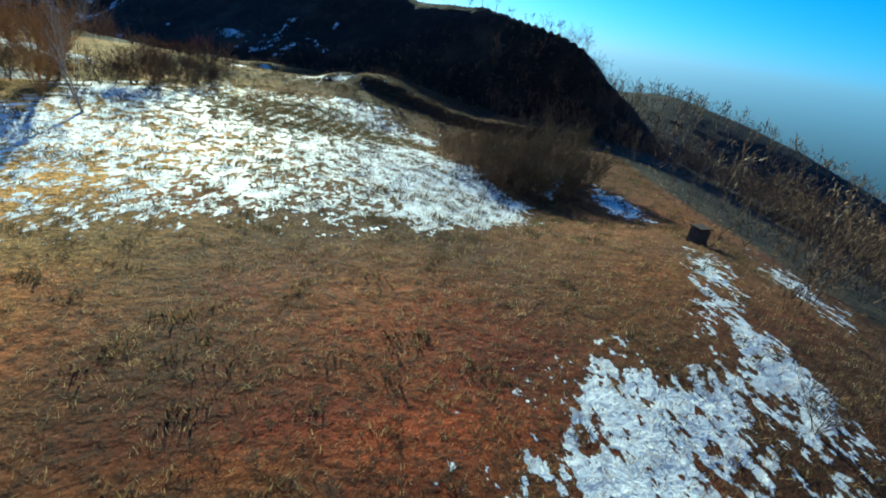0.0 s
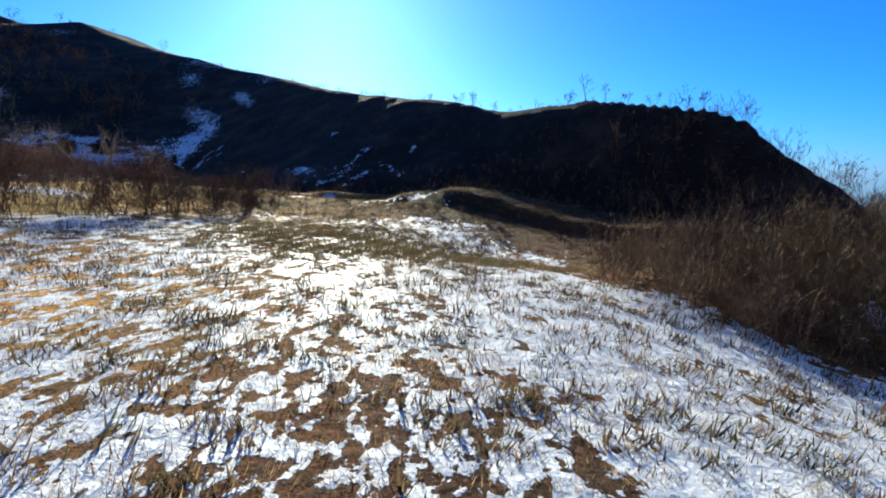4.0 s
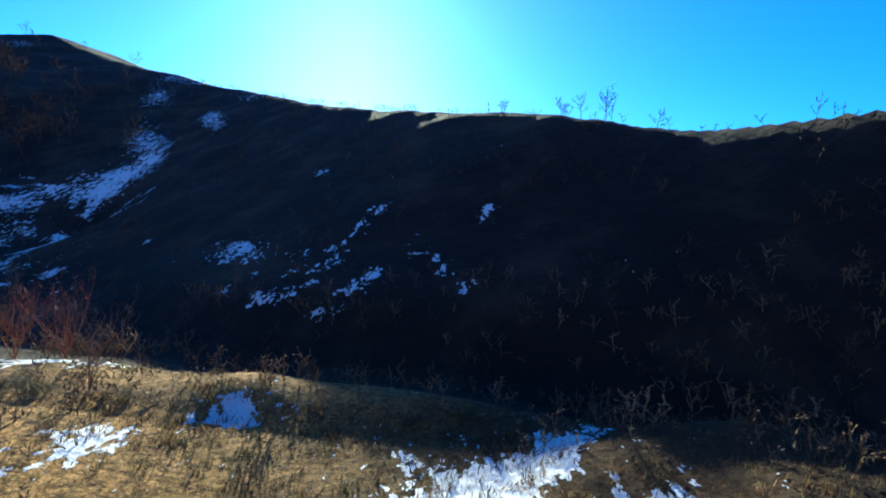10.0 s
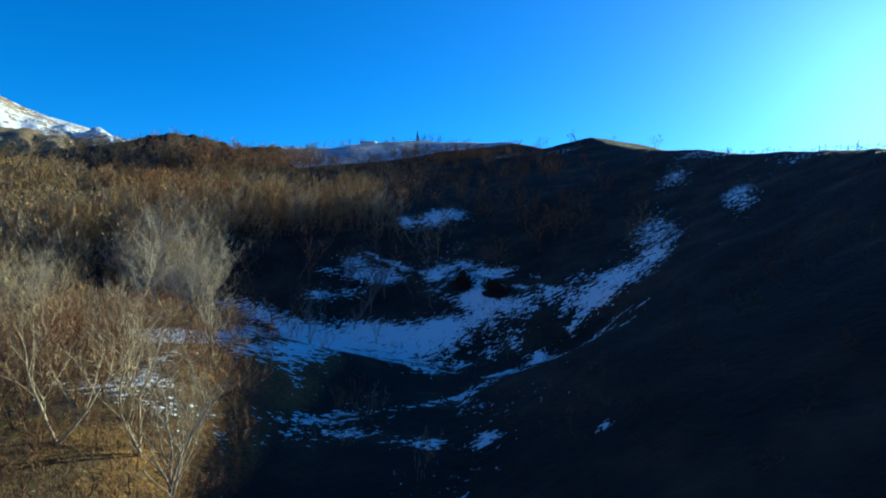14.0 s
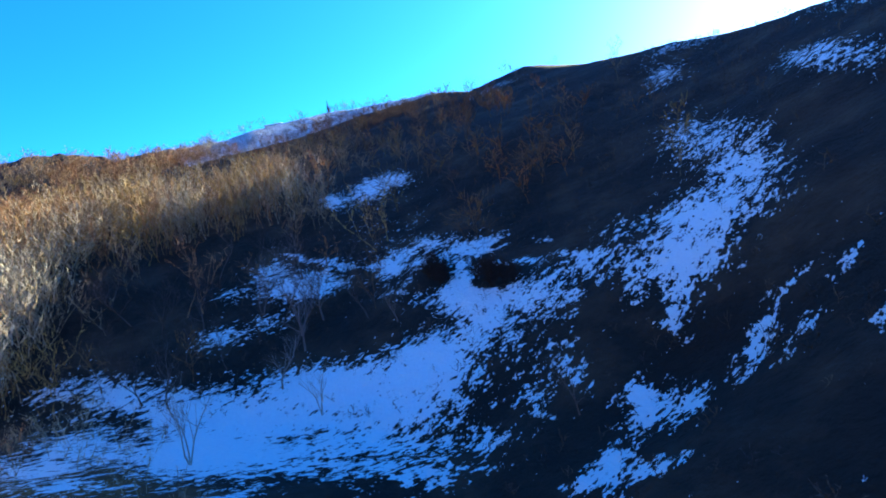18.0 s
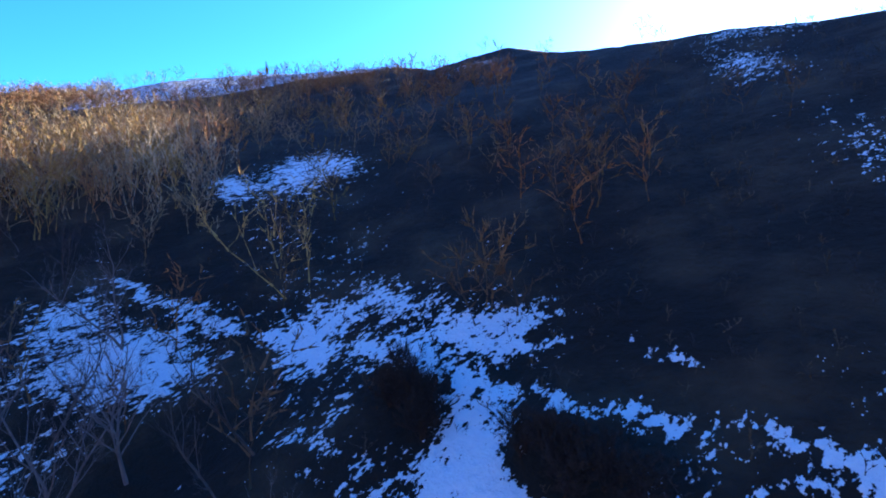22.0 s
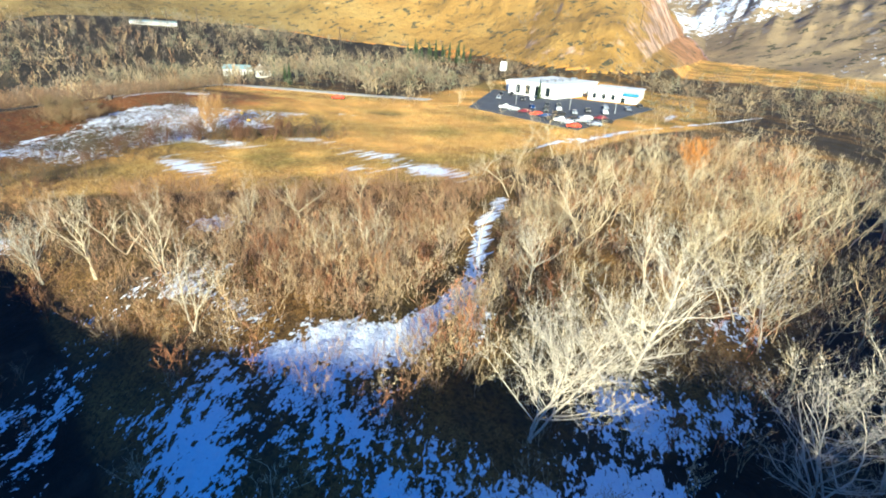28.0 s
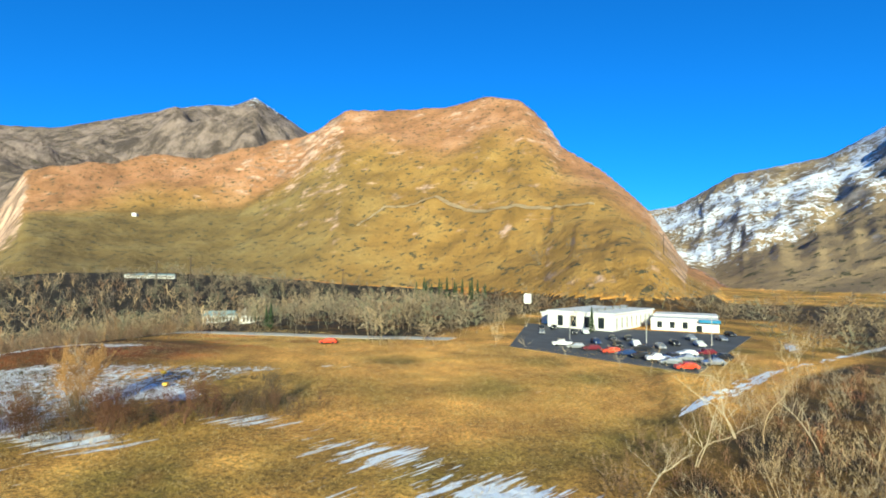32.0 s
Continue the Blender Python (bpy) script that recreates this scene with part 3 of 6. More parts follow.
SHEET_SNOW = [(-144.4, 67.9, 6.2, 2.7, 38.6, 0.42), (-130.9, 66.5, 9.2, 4.4, 23.4, 0.5), (-121.2, 77.8, 11.7, 6, 19.6, 0.5), (-125.2, 88.5, 7.2, 3.5, 29.7, 0.45), (-119.4, 96, 6.5, 3.4, 29.1, 0.4), (-109.8, 82, 9.4, 4, 48.5, 0.36), (-113.4, 67.7, 5.2, 2.2, 48.2, 0.36), (-113.2, 88.4, 6.7, 3.4, 31, 0.34), (-102.1, 90.9, 3.3, 1.6, 56.8, 0.32), (-162.7, 91.9, 4.8, 3, 8.6, 0.42), (-135.9, 117.2, 3.9, 2.1, 27.6, 0.4)]
PEAK_SNOW = [(-153.3, 200.6, 14, 4.8, -13.5, 0.3), (-145.9, 180.8, 14, 3.9, -49.4, 0.34), (-103, 153.1, 14, 2.6, -47.2, 0.4), (-113.4, 143.7, 14, 4, -39.7, 0.4), (-108.5, 176.1, 14, 3.7, -37.5, 0.26), (-249.1, 215.1, 12, 4.2, 79.9, 0.28)]
DRIFT = np.zeros(GX.shape)
for some in (SLOPE_SNOW, BROW_SNOW, GULLY_SNOW, CHUTE_SNOW, HOLLOW_SNOW, TRAIL_SNOW, FLOOR_SNOW, STREAM_SNOW, SHADE_SNOW, EDGE_SNOW, SHEET_SNOW, PEAK_SNOW):
    for bx, by, rx, ry, turn, deep in some:
        DRIFT = np.maximum(DRIFT, deep * blob(bx, by, 1.35 * rx, 1.35 * ry, turn))
SNOW = np.where(HILL, 0.16 + 0.10 * fbm(GX, GY, 8, 3, 101) + 0.10 * step(20, 0, D1) * step(-40, -70, GX) * step(10, 45, GY) + 0.16 * blob(-150, 112, 30, 14), SNOW)
SNOW = SNOW + DRIFT * np.where(HILL, 1, np.where(D1 < 40, 0.85, 0))
for bx, by, rx, ry, much in ((-103, 63, 5, 5, 0.26), (-97, 71, 6, 4, 0.24), (-109, 66, 6, 5, 0.26), (-118, 70, 8, 6, 0.26), (-110, 84, 8, 6, 0.26), (-106, 93, 7, 5, 0.24), (-83, 89, 4, 2, 0.34), (-125, 58, 6, 6, 0.28), (-127, 46, 5, 5, 0.24), (-119, 76, 8, 5, 0.62), (-100, 82, 9, 6, -0.3), (-84, 58, 9, 2.5, 0.8)):
    SNOW = SNOW + 0.36 * much * blob(bx, by, rx, ry)
for bx, by in ((-133.2, 109.6), (-123.2, 112.2)):
    SNOW = np.where(HILL, SNOW + 0.21 * blob(bx, by - 1.5, 7, 5) - 0.75 * blob(bx, by, 3.4, 2.2), SNOW)
SNOW = np.where(HILL, np.maximum(SNOW, 0.58 * np.exp(-(TD / 1.3) ** 2)), SNOW)
SNOW = np.where(HILL & (GX < -330) & (GY > 90), 0.5, SNOW)

ROWS = step(12, 5, np.hypot((GX + 4) / 1.0, (GY - 18) / 1.0))
SNOW = SNOW - 0.05 * ROWS
TINT = np.ones((*GX.shape, 3))
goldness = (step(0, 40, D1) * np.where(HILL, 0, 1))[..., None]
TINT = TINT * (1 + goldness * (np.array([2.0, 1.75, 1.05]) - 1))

# soil darkened here for the self-shade of grass seen against the sun
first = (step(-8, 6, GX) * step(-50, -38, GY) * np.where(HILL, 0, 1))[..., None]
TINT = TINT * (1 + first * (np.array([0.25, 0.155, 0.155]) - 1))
# further along the flight, backlit shade is again darkened into the soil
backlit_middle = (step(-24, -12, GX) * step(8, -6, GX) * step(-4, 8, GY) * np.where(HILL, 0, 1))[..., None]
TINT = TINT * (1 + backlit_middle * (np.array([0.30, 0.24, 0.25]) - 1))
red = np.maximum(blob(9, -30.5, 5, 1.6, 25), np.maximum(blob(17, -25.5, 4, 1.2, 40), blob(1.8, 21, 2.6, 2.0)))[..., None]
TINT = TINT * (1 + red * (np.array([0.8, 0.42, 0.40]) - 1))
gold_band = blob(11.5, -31, 6, 0.9, 22)[..., None]
TINT = TINT * (1 + gold_band * (np.array([2.0, 2.0, 1.8]) - 1))
# ground of brush and woods, and valley floor darkened for the hill's shade
BRUSH_SHADE = np.where(HILL, 1.0, 0) + np.where(HILL, 0, np.maximum(1.0 * step(26, 6, D1) * step(-20, -50, GX), np.maximum(0.55 * step(1, 8, -EDGE), np.maximum(0.6 * step(0, 14, -78 + 0.32 * np.clip(GX + 30, 0, 120) - GY) * (1 - step(-140, -118, GX) * step(-20, -40, GX) * step(-215, -185, GY)) * step(-330, -290, GY), 0.8 * step(33, 38, GX + 0.1 * GY)))) + step(5, 1, D1))
kind_of = np.zeros(GX.shape, int)
VG, VR, VS = np.clip(1 - DG / 560, 0, 1), np.clip(1 - DR / 1500, 0, 1), np.clip(1 - DS / 1050, 0, 1)
MG, MR, MS = TOPG * VG**1.25, TOPR * VR**1.15, TOPS * VS**1.2
NEAR_HILL = HILL & (GX > -540) & (GX < 260) & (GY > -240) & (D2 < 330)
kind_of[NEAR_HILL] = 1
most = np.maximum(np.maximum(MG, MR), MS)
far = (np.hypot(GX + 60, GY - 40) > 170) & (GZ > 6) & ~NEAR_HILL
kind_of[far & (most == MG) & (VG > 0)] = 2
kind_of[far & (most == MR) & (VR > 0)] = 3
kind_of[far & (most == MS) & (VS > 0)] = 4
SNOW[kind_of == 2] = 0.02
SNOW[kind_of == 3] = (0.03 + 0.72 * step(610, 800, GZ))[kind_of == 3]
ledge = np.exp(-(((GX + 330) / 130) ** 2 + ((GY + 610) / 110) ** 2)) + np.exp(-(((GX + 180) / 90) ** 2 + ((GY + 560) / 160) ** 2))
SNOW[kind_of == 4] = (0.38 + 0.12 * step(20, 150, GZ) + 0.36 * fbm(GX, GY, 160, 4, 95) - 0.42 * np.clip(ledge, 0, 1) - 0.28 * np.exp(-(((GX + 960) / 90) ** 2 + ((GY + 705) / 90) ** 2)))[kind_of == 4]
mottle = fbm(GX, GY, 13, 4, 97)[..., None] * np.where(HILL, 0, 1)[..., None]
TINT = TINT * np.clip(1 + mottle * np.array([1.0, 0.8, 0.9]), 0.45, 1.6)
rusty = (step(0.05, 0.30, fbm(GX, GY, 7, 3, 103)) * step(6, -6, GY) * step(-8, 0, GX) * np.where(HILL, 0, 1))[..., None]
TINT = TINT * (1 + 0.7 * rusty * (np.array([1.0, 0.55, 0.5]) - 1))
TINT[kind_of >= 2] = 1
# the golden mountain: sage-grey foothills on one side, warm pink rubble under the top
round_turn = np.degrees(np.arctan2(-94 - GX, GY - 40)) % 360
foothill = (step(209, 226, round_turn + 9 * fbm(GX, GY, 150, 3, 107)) * step(0.75, 0.5, VG) * (kind_of == 2))[..., None]
TINT = TINT * (1 + foothill * (np.array([0.66, 0.80, 1.15]) - 1))
rubble = (step(0.60, 0.85, VG + 0.16 * fbm(GX, GY, 120, 4, 109)) * (kind_of == 2))[..., None]
TINT = TINT * (1 + rubble * (np.array([1.12, 0.95, 1.9]) - 1))


def sheet(name, mask, mat, label, category):
    """The faces of the land whose corner lies in the mask, as one mesh."""
    a = np.argwhere(mask[:-1, :-1])
    i = a[:, 0] * N + a[:, 1]
    quads = np.stack([i, i + 1, i + N + 1, i + N], 1)
    used, inv = np.unique(quads, return_inverse=True)
    quads = inv.reshape(-1, 4)
    verts = np.stack([GX.ravel()[used], GY.ravel()[used], GZ.ravel()[used]], 1)
    me = bpy.data.meshes.new(name)
    me.vertices.add(len(verts))
    me.vertices.foreach_set("co", verts.ravel())
    me.loops.add(quads.size)
    me.loops.foreach_set("vertex_index", quads.ravel().astype(np.int32))
    me.polygons.add(len(quads))
    me.polygons.foreach_set("loop_start", np.arange(0, quads.size, 4, dtype=np.int32))
    me.polygons.foreach_set("loop_total", np.full(len(quads), 4, dtype=np.int32))
    me.polygons.foreach_set("use_smooth", np.ones(len(quads), bool))
    me.update(calc_edges=True)
    me.attributes.new("snow", "FLOAT", "POINT").data.foreach_set("value", SNOW.ravel()[used].astype(np.float32))
    me.attributes.new("thicket", "FLOAT", "POINT").data.foreach_set("value", BRUSH_SHADE.ravel()[used].astype(np.float32))
    me.attributes.new("rows", "FLOAT", "POINT").data.foreach_set("value", ROWS.ravel()[used].astype(np.float32))
    rgba = np.concatenate([TINT.reshape(-1, 3)[used], np.ones((len(used), 1))], 1)
    me.attributes.new("tint", "FLOAT_COLOR", "POINT").data.foreach_set("color", rgba.ravel().astype(np.float32))
    me.materials.append(mat)
    return tagged(new(name, me), label, category, kind="structure")


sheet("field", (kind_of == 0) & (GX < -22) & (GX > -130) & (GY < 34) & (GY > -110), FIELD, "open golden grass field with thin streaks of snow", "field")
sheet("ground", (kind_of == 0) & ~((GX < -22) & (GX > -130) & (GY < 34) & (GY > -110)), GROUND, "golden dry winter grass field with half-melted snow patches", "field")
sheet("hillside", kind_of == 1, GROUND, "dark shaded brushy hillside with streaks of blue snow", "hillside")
sheet("mountain_golden", kind_of == 2, GOLD, "sunlit mountain covered with golden dry grass", "mountain")
sheet("mountain_rocky", kind_of == 3, ROCK, "distant bare rocky mountain with a snowy peak", "mountain")
sheet("mountain_snowy", kind_of == 4, SNOWROCK, "sunlit snow-covered rocky mountain beyond the canyon", "mountain")

# ---- plants ----
def bark(name, roughness=0.9):
    """Wood and dry stalks whose colour each plant carries itself, with streaks."""
    m, tree, b = material(name, rough=roughness)
    tone = add(tree, "ShaderNodeAttribute")
    tone.attribute_name = "tone"
    grain = noise_node(tree, 6.0, 4, 0.65, (1, 1, 0.25))
    shade = ramp(tree, grain, [(0.3, (0.55, 0.52, 0.5)), (0.7, (1.0, 1.0, 1.0))])
    tree.links.new(mix(tree, 1.0, tone.outputs["Color"], shade, "MULTIPLY"), b.inputs["Base Color"])
    return m


WOOD = bark("bare_wood")
STALK = bark("dry_stalks")
thin = STALK.node_tree.nodes.new("ShaderNodeBsdfTranslucent")
half = STALK.node_tree.nodes.new("ShaderNodeMixShader")
half.inputs["Fac"].default_value = 0.5
principled = STALK.node_tree.nodes["Principled BSDF"]
STALK.node_tree.links.new(principled.inputs["Base Color"].links[0].from_socket, thin.inputs["Color"])
STALK.node_tree.links.new(principled.outputs[0], half.inputs[1])
STALK.node_tree.links.new(thin.outputs[0], half.inputs[2])
STALK.node_tree.links.new(half.outputs[0], STALK.node_tree.nodes["Material Output"].inputs["Surface"])
NEEDLE = bark("needles")


def direction(rng, lean, turn):
    return np.array([math.sin(lean) * math.cos(turn), math.sin(lean) * math.sin(turn), math.cos(lean)])


def branches(rng, height, limbs, subs, twigs, spread=0.6, clear=0.18, stems=1, thick=0.018, bend=0.16):
    """The wood of a bare tree: a list of (level, start, end, radius at start, radius at end)."""
    out = []

    def grow(p, way, length, r, pieces, level, key=0):
        places = [(p, way, r)]
        for k in range(pieces):
            way = way + rng.normal(0, bend, 3) + np.array([0, 0, 0.10 if level else 0.03])
            way = way / np.linalg.norm(way)
            q, r2 = p + way * length / pieces, r * (0.78 if level else 0.82)
            out.append((level, p, q, r, r2, key))
            p, r = q, r2
            places.append((p, way, r))
        return places

    for n in range(stems):
        turn = rng.uniform(0, 6.28)
        first = direction(rng, rng.uniform(0.02, 0.12) if stems == 1 else rng.uniform(0.12, 0.42), turn)
        trunk = grow(rng.normal(0, 0.06, 3) * (stems > 1) * [1, 1, 0], first, height * rng.uniform(0.8, 1.0), height * thick * (1 if stems == 1 else 0.7), 6, 0, n)
        for i in range(limbs):
            u = clear + (1 - clear) * (i + rng.uniform(0, 1)) / limbs
            k = min(int(u * 6), 5)
            p, way, r = trunk[k]
            p = p + (trunk[k + 1][0] - p) * (u * 6 - k)
            side = direction(rng, rng.uniform(0.5, 1.0) * spread * 1.6, i * 2.4 + rng.uniform(-0.5, 0.5))
            limb = grow(p, side, height * (0.5 - 0.28 * u) * rng.uniform(0.8, 1.25), r * 0.55, 3, 1, n * limbs + i)
            for j in range(subs):
                a, awayy, ar = limb[1 + int(rng.integers(0, 3))]
                sub = awayy + rng.normal(0, 0.5, 3) + np.array([0, 0, 0.25])
                tip = grow(a, sub / np.linalg.norm(sub), height * rng.uniform(0.09, 0.19), ar * 0.5, 2, 2)
                for _ in range(twigs):
                    c, cway, cr = tip[int(rng.integers(0, 3))]
                    w = cway + rng.normal(0, 0.55, 3) + np.array([0, 0, 0.2])
                    out.append((3, c, c + w / np.linalg.norm(w) * height * rng.uniform(0.05, 0.11), max(cr * 0.6, height * 0.0009), height * 0.0004, 0))
    return out


def wood_mesh(rng, segments, sides=5, thin=0.0):
    """Corners and faces of branches: tubes for the thick ones, slim three-sided spikes for the twigs."""
    verts, faces = [], []
    for level, p, q, r0, r1, _ in segments:
        way = q - p
        way = way / (np.linalg.norm(way) + 1e-9)
        a = np.cross(way, [0.3, 0.9, 0.2])
        a = a / (np.linalg.norm(a) + 1e-9)
        b = np.cross(way, a)
        r0, r1 = max(r0, thin), max(r1, thin * 0.55)
        n = sides if level == 0 else 4 if level == 1 and sides > 4 else 3
        base = len(verts)
        if level == 2 and sides == 3:
            w = a * math.cos(base) + b * math.sin(base)
            verts += [p - w * r0, p + w * r0, q + w * r1, q - w * r1]
            faces.append((base, base + 1, base + 2, base + 3))
            continue
        if level >= 3:
            w = a * math.cos(base) + b * math.sin(base)
            verts += [p - w * r0, p + w * r0, q]
            faces.append((base, base + 1, base + 2))
            continue
        for c, r in ((p, r0), (q, r1)):
            for k in range(n):
                t = 6.2832 * k / n
                verts.append(c + (a * math.cos(t) + b * math.sin(t)) * r)
        for k in range(n):
            faces.append((base + k, base + (k + 1) % n, base + n + (k + 1) % n, base + n + k))
    return np.array(verts), faces


def strips(rng, segments, wide):
    """The same branches as flat slivers of three corners, for woods seen from afar."""
    p = np.array([s[1] for s in segments])
    q = np.array([s[2] for s in segments])
    r = np.array([max(s[3], wide * (1.0 if s[0] else 1.6)) for s in segments])[:, None]
    side = rng.normal(0, 1, p.shape)
    side -= (side * (q - p)).sum(1, keepdims=True) / ((q - p) ** 2).sum(1, keepdims=True) * (q - p)
    side /= np.linalg.norm(side, axis=1, keepdims=True)
    return np.stack([p - side * r, p + side * r, q + (q - p) * 0.15], 1).reshape(-1, 3)


def raw_mesh(name, verts, faces, mat, tone=None, smooth=False):
    """A mesh from arrays; faces is a list or an array of equal rows. tone: one colour, or one a corner."""
    me = bpy.data.meshes.new(name)
    if isinstance(faces, np.ndarray):
        k = faces.shape[1]
        me.vertices.add(len(verts))
        me.vertices.foreach_set("co", np.asarray(verts, np.float32).ravel())
        me.loops.add(faces.size)
        me.loops.foreach_set("vertex_index", faces.ravel().astype(np.int32))
        me.polygons.add(len(faces))
        me.polygons.foreach_set("loop_start", np.arange(0, faces.size, k, dtype=np.int32))
        me.polygons.foreach_set("loop_total", np.full(len(faces), k, dtype=np.int32))
        me.update(calc_edges=True)
    else:
        me.from_pydata([tuple(v) for v in verts], [], faces)
    if tone is not None:
        tone = np.asarray(tone, float)
        if tone.ndim == 1:
            tone = np.tile(tone, (len(verts), 1))
        rgba = np.concatenate([tone, np.ones((len(tone), 1))], 1)
        me.attributes.new("tone", "FLOAT_COLOR", "POINT").data.foreach_set("color", rgba.ravel().astype(np.float32))
    if smooth:
        me.polygons.foreach_set("use_smooth", np.ones(len(me.polygons), bool))
    me.materials.append(mat)
    return me


def scatter(name, templates, spots, tones, mat, label, category, sizes, lean=0.06, seed=5, squash=None):
    """Many plants in one mesh of triangles: templates of corner triples, turned, sized and coloured one by one."""
    rng = np.random.default_rng(seed)
    spots = np.asarray(spots, float)
    z = land(spots[:, 0], spots[:, 1])
    every, colour = [], []
    for n, (x, y) in enumerate(spots):
        v = templates[int(rng.integers(0, len(templates)))]
        t, s = rng.uniform(0, 6.283), sizes[n]
        c, k = math.cos(t) * s, math.sin(t) * s
        lx, ly = rng.normal(0, lean, 2)
        up = v[:, 2] * s * (1 if squash is None else squash[n])
        w = np.stack([v[:, 0] * c - v[:, 1] * k + lx * up + x, v[:, 0] * k + v[:, 1] * c + ly * up + y, up + z[n] - 0.04], 1)
        every.append(w)
        # colour runs darker towards each plant's foot
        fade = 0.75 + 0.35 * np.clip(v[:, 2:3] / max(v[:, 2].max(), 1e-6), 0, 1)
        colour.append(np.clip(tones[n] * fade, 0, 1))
    verts = np.concatenate(every)
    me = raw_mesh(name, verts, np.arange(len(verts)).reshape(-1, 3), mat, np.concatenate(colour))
    return tagged(new(name, me), label, category, kind="stuff")


def spread(rng, x0, x1, y0, y1, count, keep):
    """Random places in a rectangle where keep(x, y) exceeds a random number."""
    x, y = rng.uniform(x0, x1, count), rng.uniform(y0, y1, count)
    ok = keep(x, y) > rng.uniform(0, 1, count)
    return np.stack([x[ok], y[ok]], 1)


def tuft(rng, blades, height, wide, splay, broad=1.0):
    v = []
    for _ in range(blades):
        t, l = rng.uniform(0, 6.283), abs(rng.normal(0, splay))
        foot = np.array([rng.normal(0, wide), rng.normal(0, wide), -0.03])
        tip = foot + direction(rng, l, t) * height * rng.uniform(0.55, 1.1)
        w = np.array([-math.sin(t + 1), math.cos(t + 1), 0]) * rng.uniform(0.008, 0.02) * broad
        v += [foot - w, foot + w, tip]
    return np.array(v)


def tone_mix(rng, n, *colours):
    c = np.array(colours)
    a = c[rng.integers(0, len(c), n)]
    return a * rng.uniform(0.7, 1.25, (n, 1))


TAN, PALE, BROWN, RUST, GREY, OCHRE = (0.54, 0.40, 0.21), (0.64, 0.53, 0.33), (0.30, 0.18, 0.09), (0.40, 0.17, 0.07), (0.32, 0.26, 0.19), (0.52, 0.34, 0.10)
rng = np.random.default_rng(11)


def east_of_field(x, y):
    d, _, left = along(FIELD_EDGE, x, y)
    return np.where(left < 0, -d, d)


# woods on the bank between field and valley: brush of many stems
BRUSH = [strips(rng, branches(rng, 1.0, 5, 3, 3, 0.45, 0.12, stems=3), 0.0046) for _ in range(6)]
FAR = [strips(rng, branches(rng, 1.0, 9, 3, 2, 0.85, 0.18), 0.011) for _ in range(6)]
MID = [strips(rng, branches(rng, 1.0, 10, 3, 3, 0.95, 0.25), 0.0105) for _ in range(6)]
TINY = [strips(rng, branches(rng, 1.0, 5, 2, 2, 0.6, 0.1), 0.020) for _ in range(6)]


def bank(x, y):
    e = east_of_field(x, y)
    d, _, left = along(VALLEY, x, y)
    p, _, _ = along(FOOTPATH, x, y)
    shaded = np.maximum(step(57, 61, y) * step(-127, -122, x), np.maximum(step(52, 58, y) * step(-126, -132, x), step(52, 57, y + 0.3 * np.clip(x + 84, 0, 40)) * step(-104, -98, x)))
    thick = 0.55 + 0.6 * fbm(x, y, 18, 3, 55)
    return np.where((e < -1) & (left > 0) & (p > 2.6), thick * step(-1, -6, e) * (1 - 0.93 * shaded), 0)


spots = np.concatenate([spread(rng, -190, -36, -60, 80, 4000, bank), spread(rng, -112, -46, 8, 66, 2600, lambda x, y: np.minimum(bank(x, y) + 0.3 * (bank(x, y) > 0), 1)), spread(rng, -150, -88, -75, 14, 900, lambda x, y: np.minimum(bank(x, y) + 0.35 * (bank(x, y) > 0), 1))])
tones = tone_mix(rng, len(spots), TAN, PALE, TAN, BROWN, RUST, GREY)
red = 0.5 + 0.5 * fbm(spots[:, 0], spots[:, 1], 22, 2, 91)
tones = tones * (1 - 0.5 * step(0.55, 0.75, red)[:, None]) + np.array(BROWN) * 0.5 * step(0.55, 0.75, red)[:, None]
inner = step(0, 45, -east_of_field(spots[:, 0], spots[:, 1]))
warm = step(-112, -96, spots[:, 0])[:, None] * (0.55 + 0.45 * step(0.35, 0.6, red))[:, None]
tones = tones * (1 - 0.75 * warm) + 0.75 * warm * tone_mix(rng, len(spots), (0.26, 0.13, 0.065), (0.30, 0.15, 0.07), (0.36, 0.23, 0.12), (0.22, 0.14, 0.08))
sizes = rng.uniform(2.0, 4.6, len(spots)) * (0.5 + 0.5 * inner) * np.where(rng.uniform(0, 1, len(spots)) > 0.85, 1.4, 1)
scatter("brush", BRUSH, spots, tones, WOOD, "dense bare tan and reddish-brown winter brush on the bank", "brush", sizes)


def east_wood(x, y):
    d, _, left = along(VALLEY, x, y)
    d2, _, left2 = along(RIDGE, x, y)
    thick = 0.75 + 0.5 * fbm(x, y, 40, 3, 57)
    open_snow = np.exp(-(((x + 124) / 14) ** 2 + ((y - 96) / 10) ** 2)) + np.exp(-(((x + 98) / 16) ** 2 + ((y - 120) / 28) ** 2))
    bare_top = 1 - 0.95 * step(45, 28, d2) * step(140, 160, y)
    bare_top = bare_top * (1 - 0.7 * step(56, 64, y) * step(-190, -180, x + 0.7 * np.clip(y - 80, 0, 60)))
    return np.where((left < 0) & (left2 > 0) & (x < -104), bare_top * thick * np.clip(1 - 1.3 * open_snow, 0, 1) * (np.hypot(x + 114, y - 110) > 22) * np.where((x < -330) & (y > 110), 0.1, 1), 0)


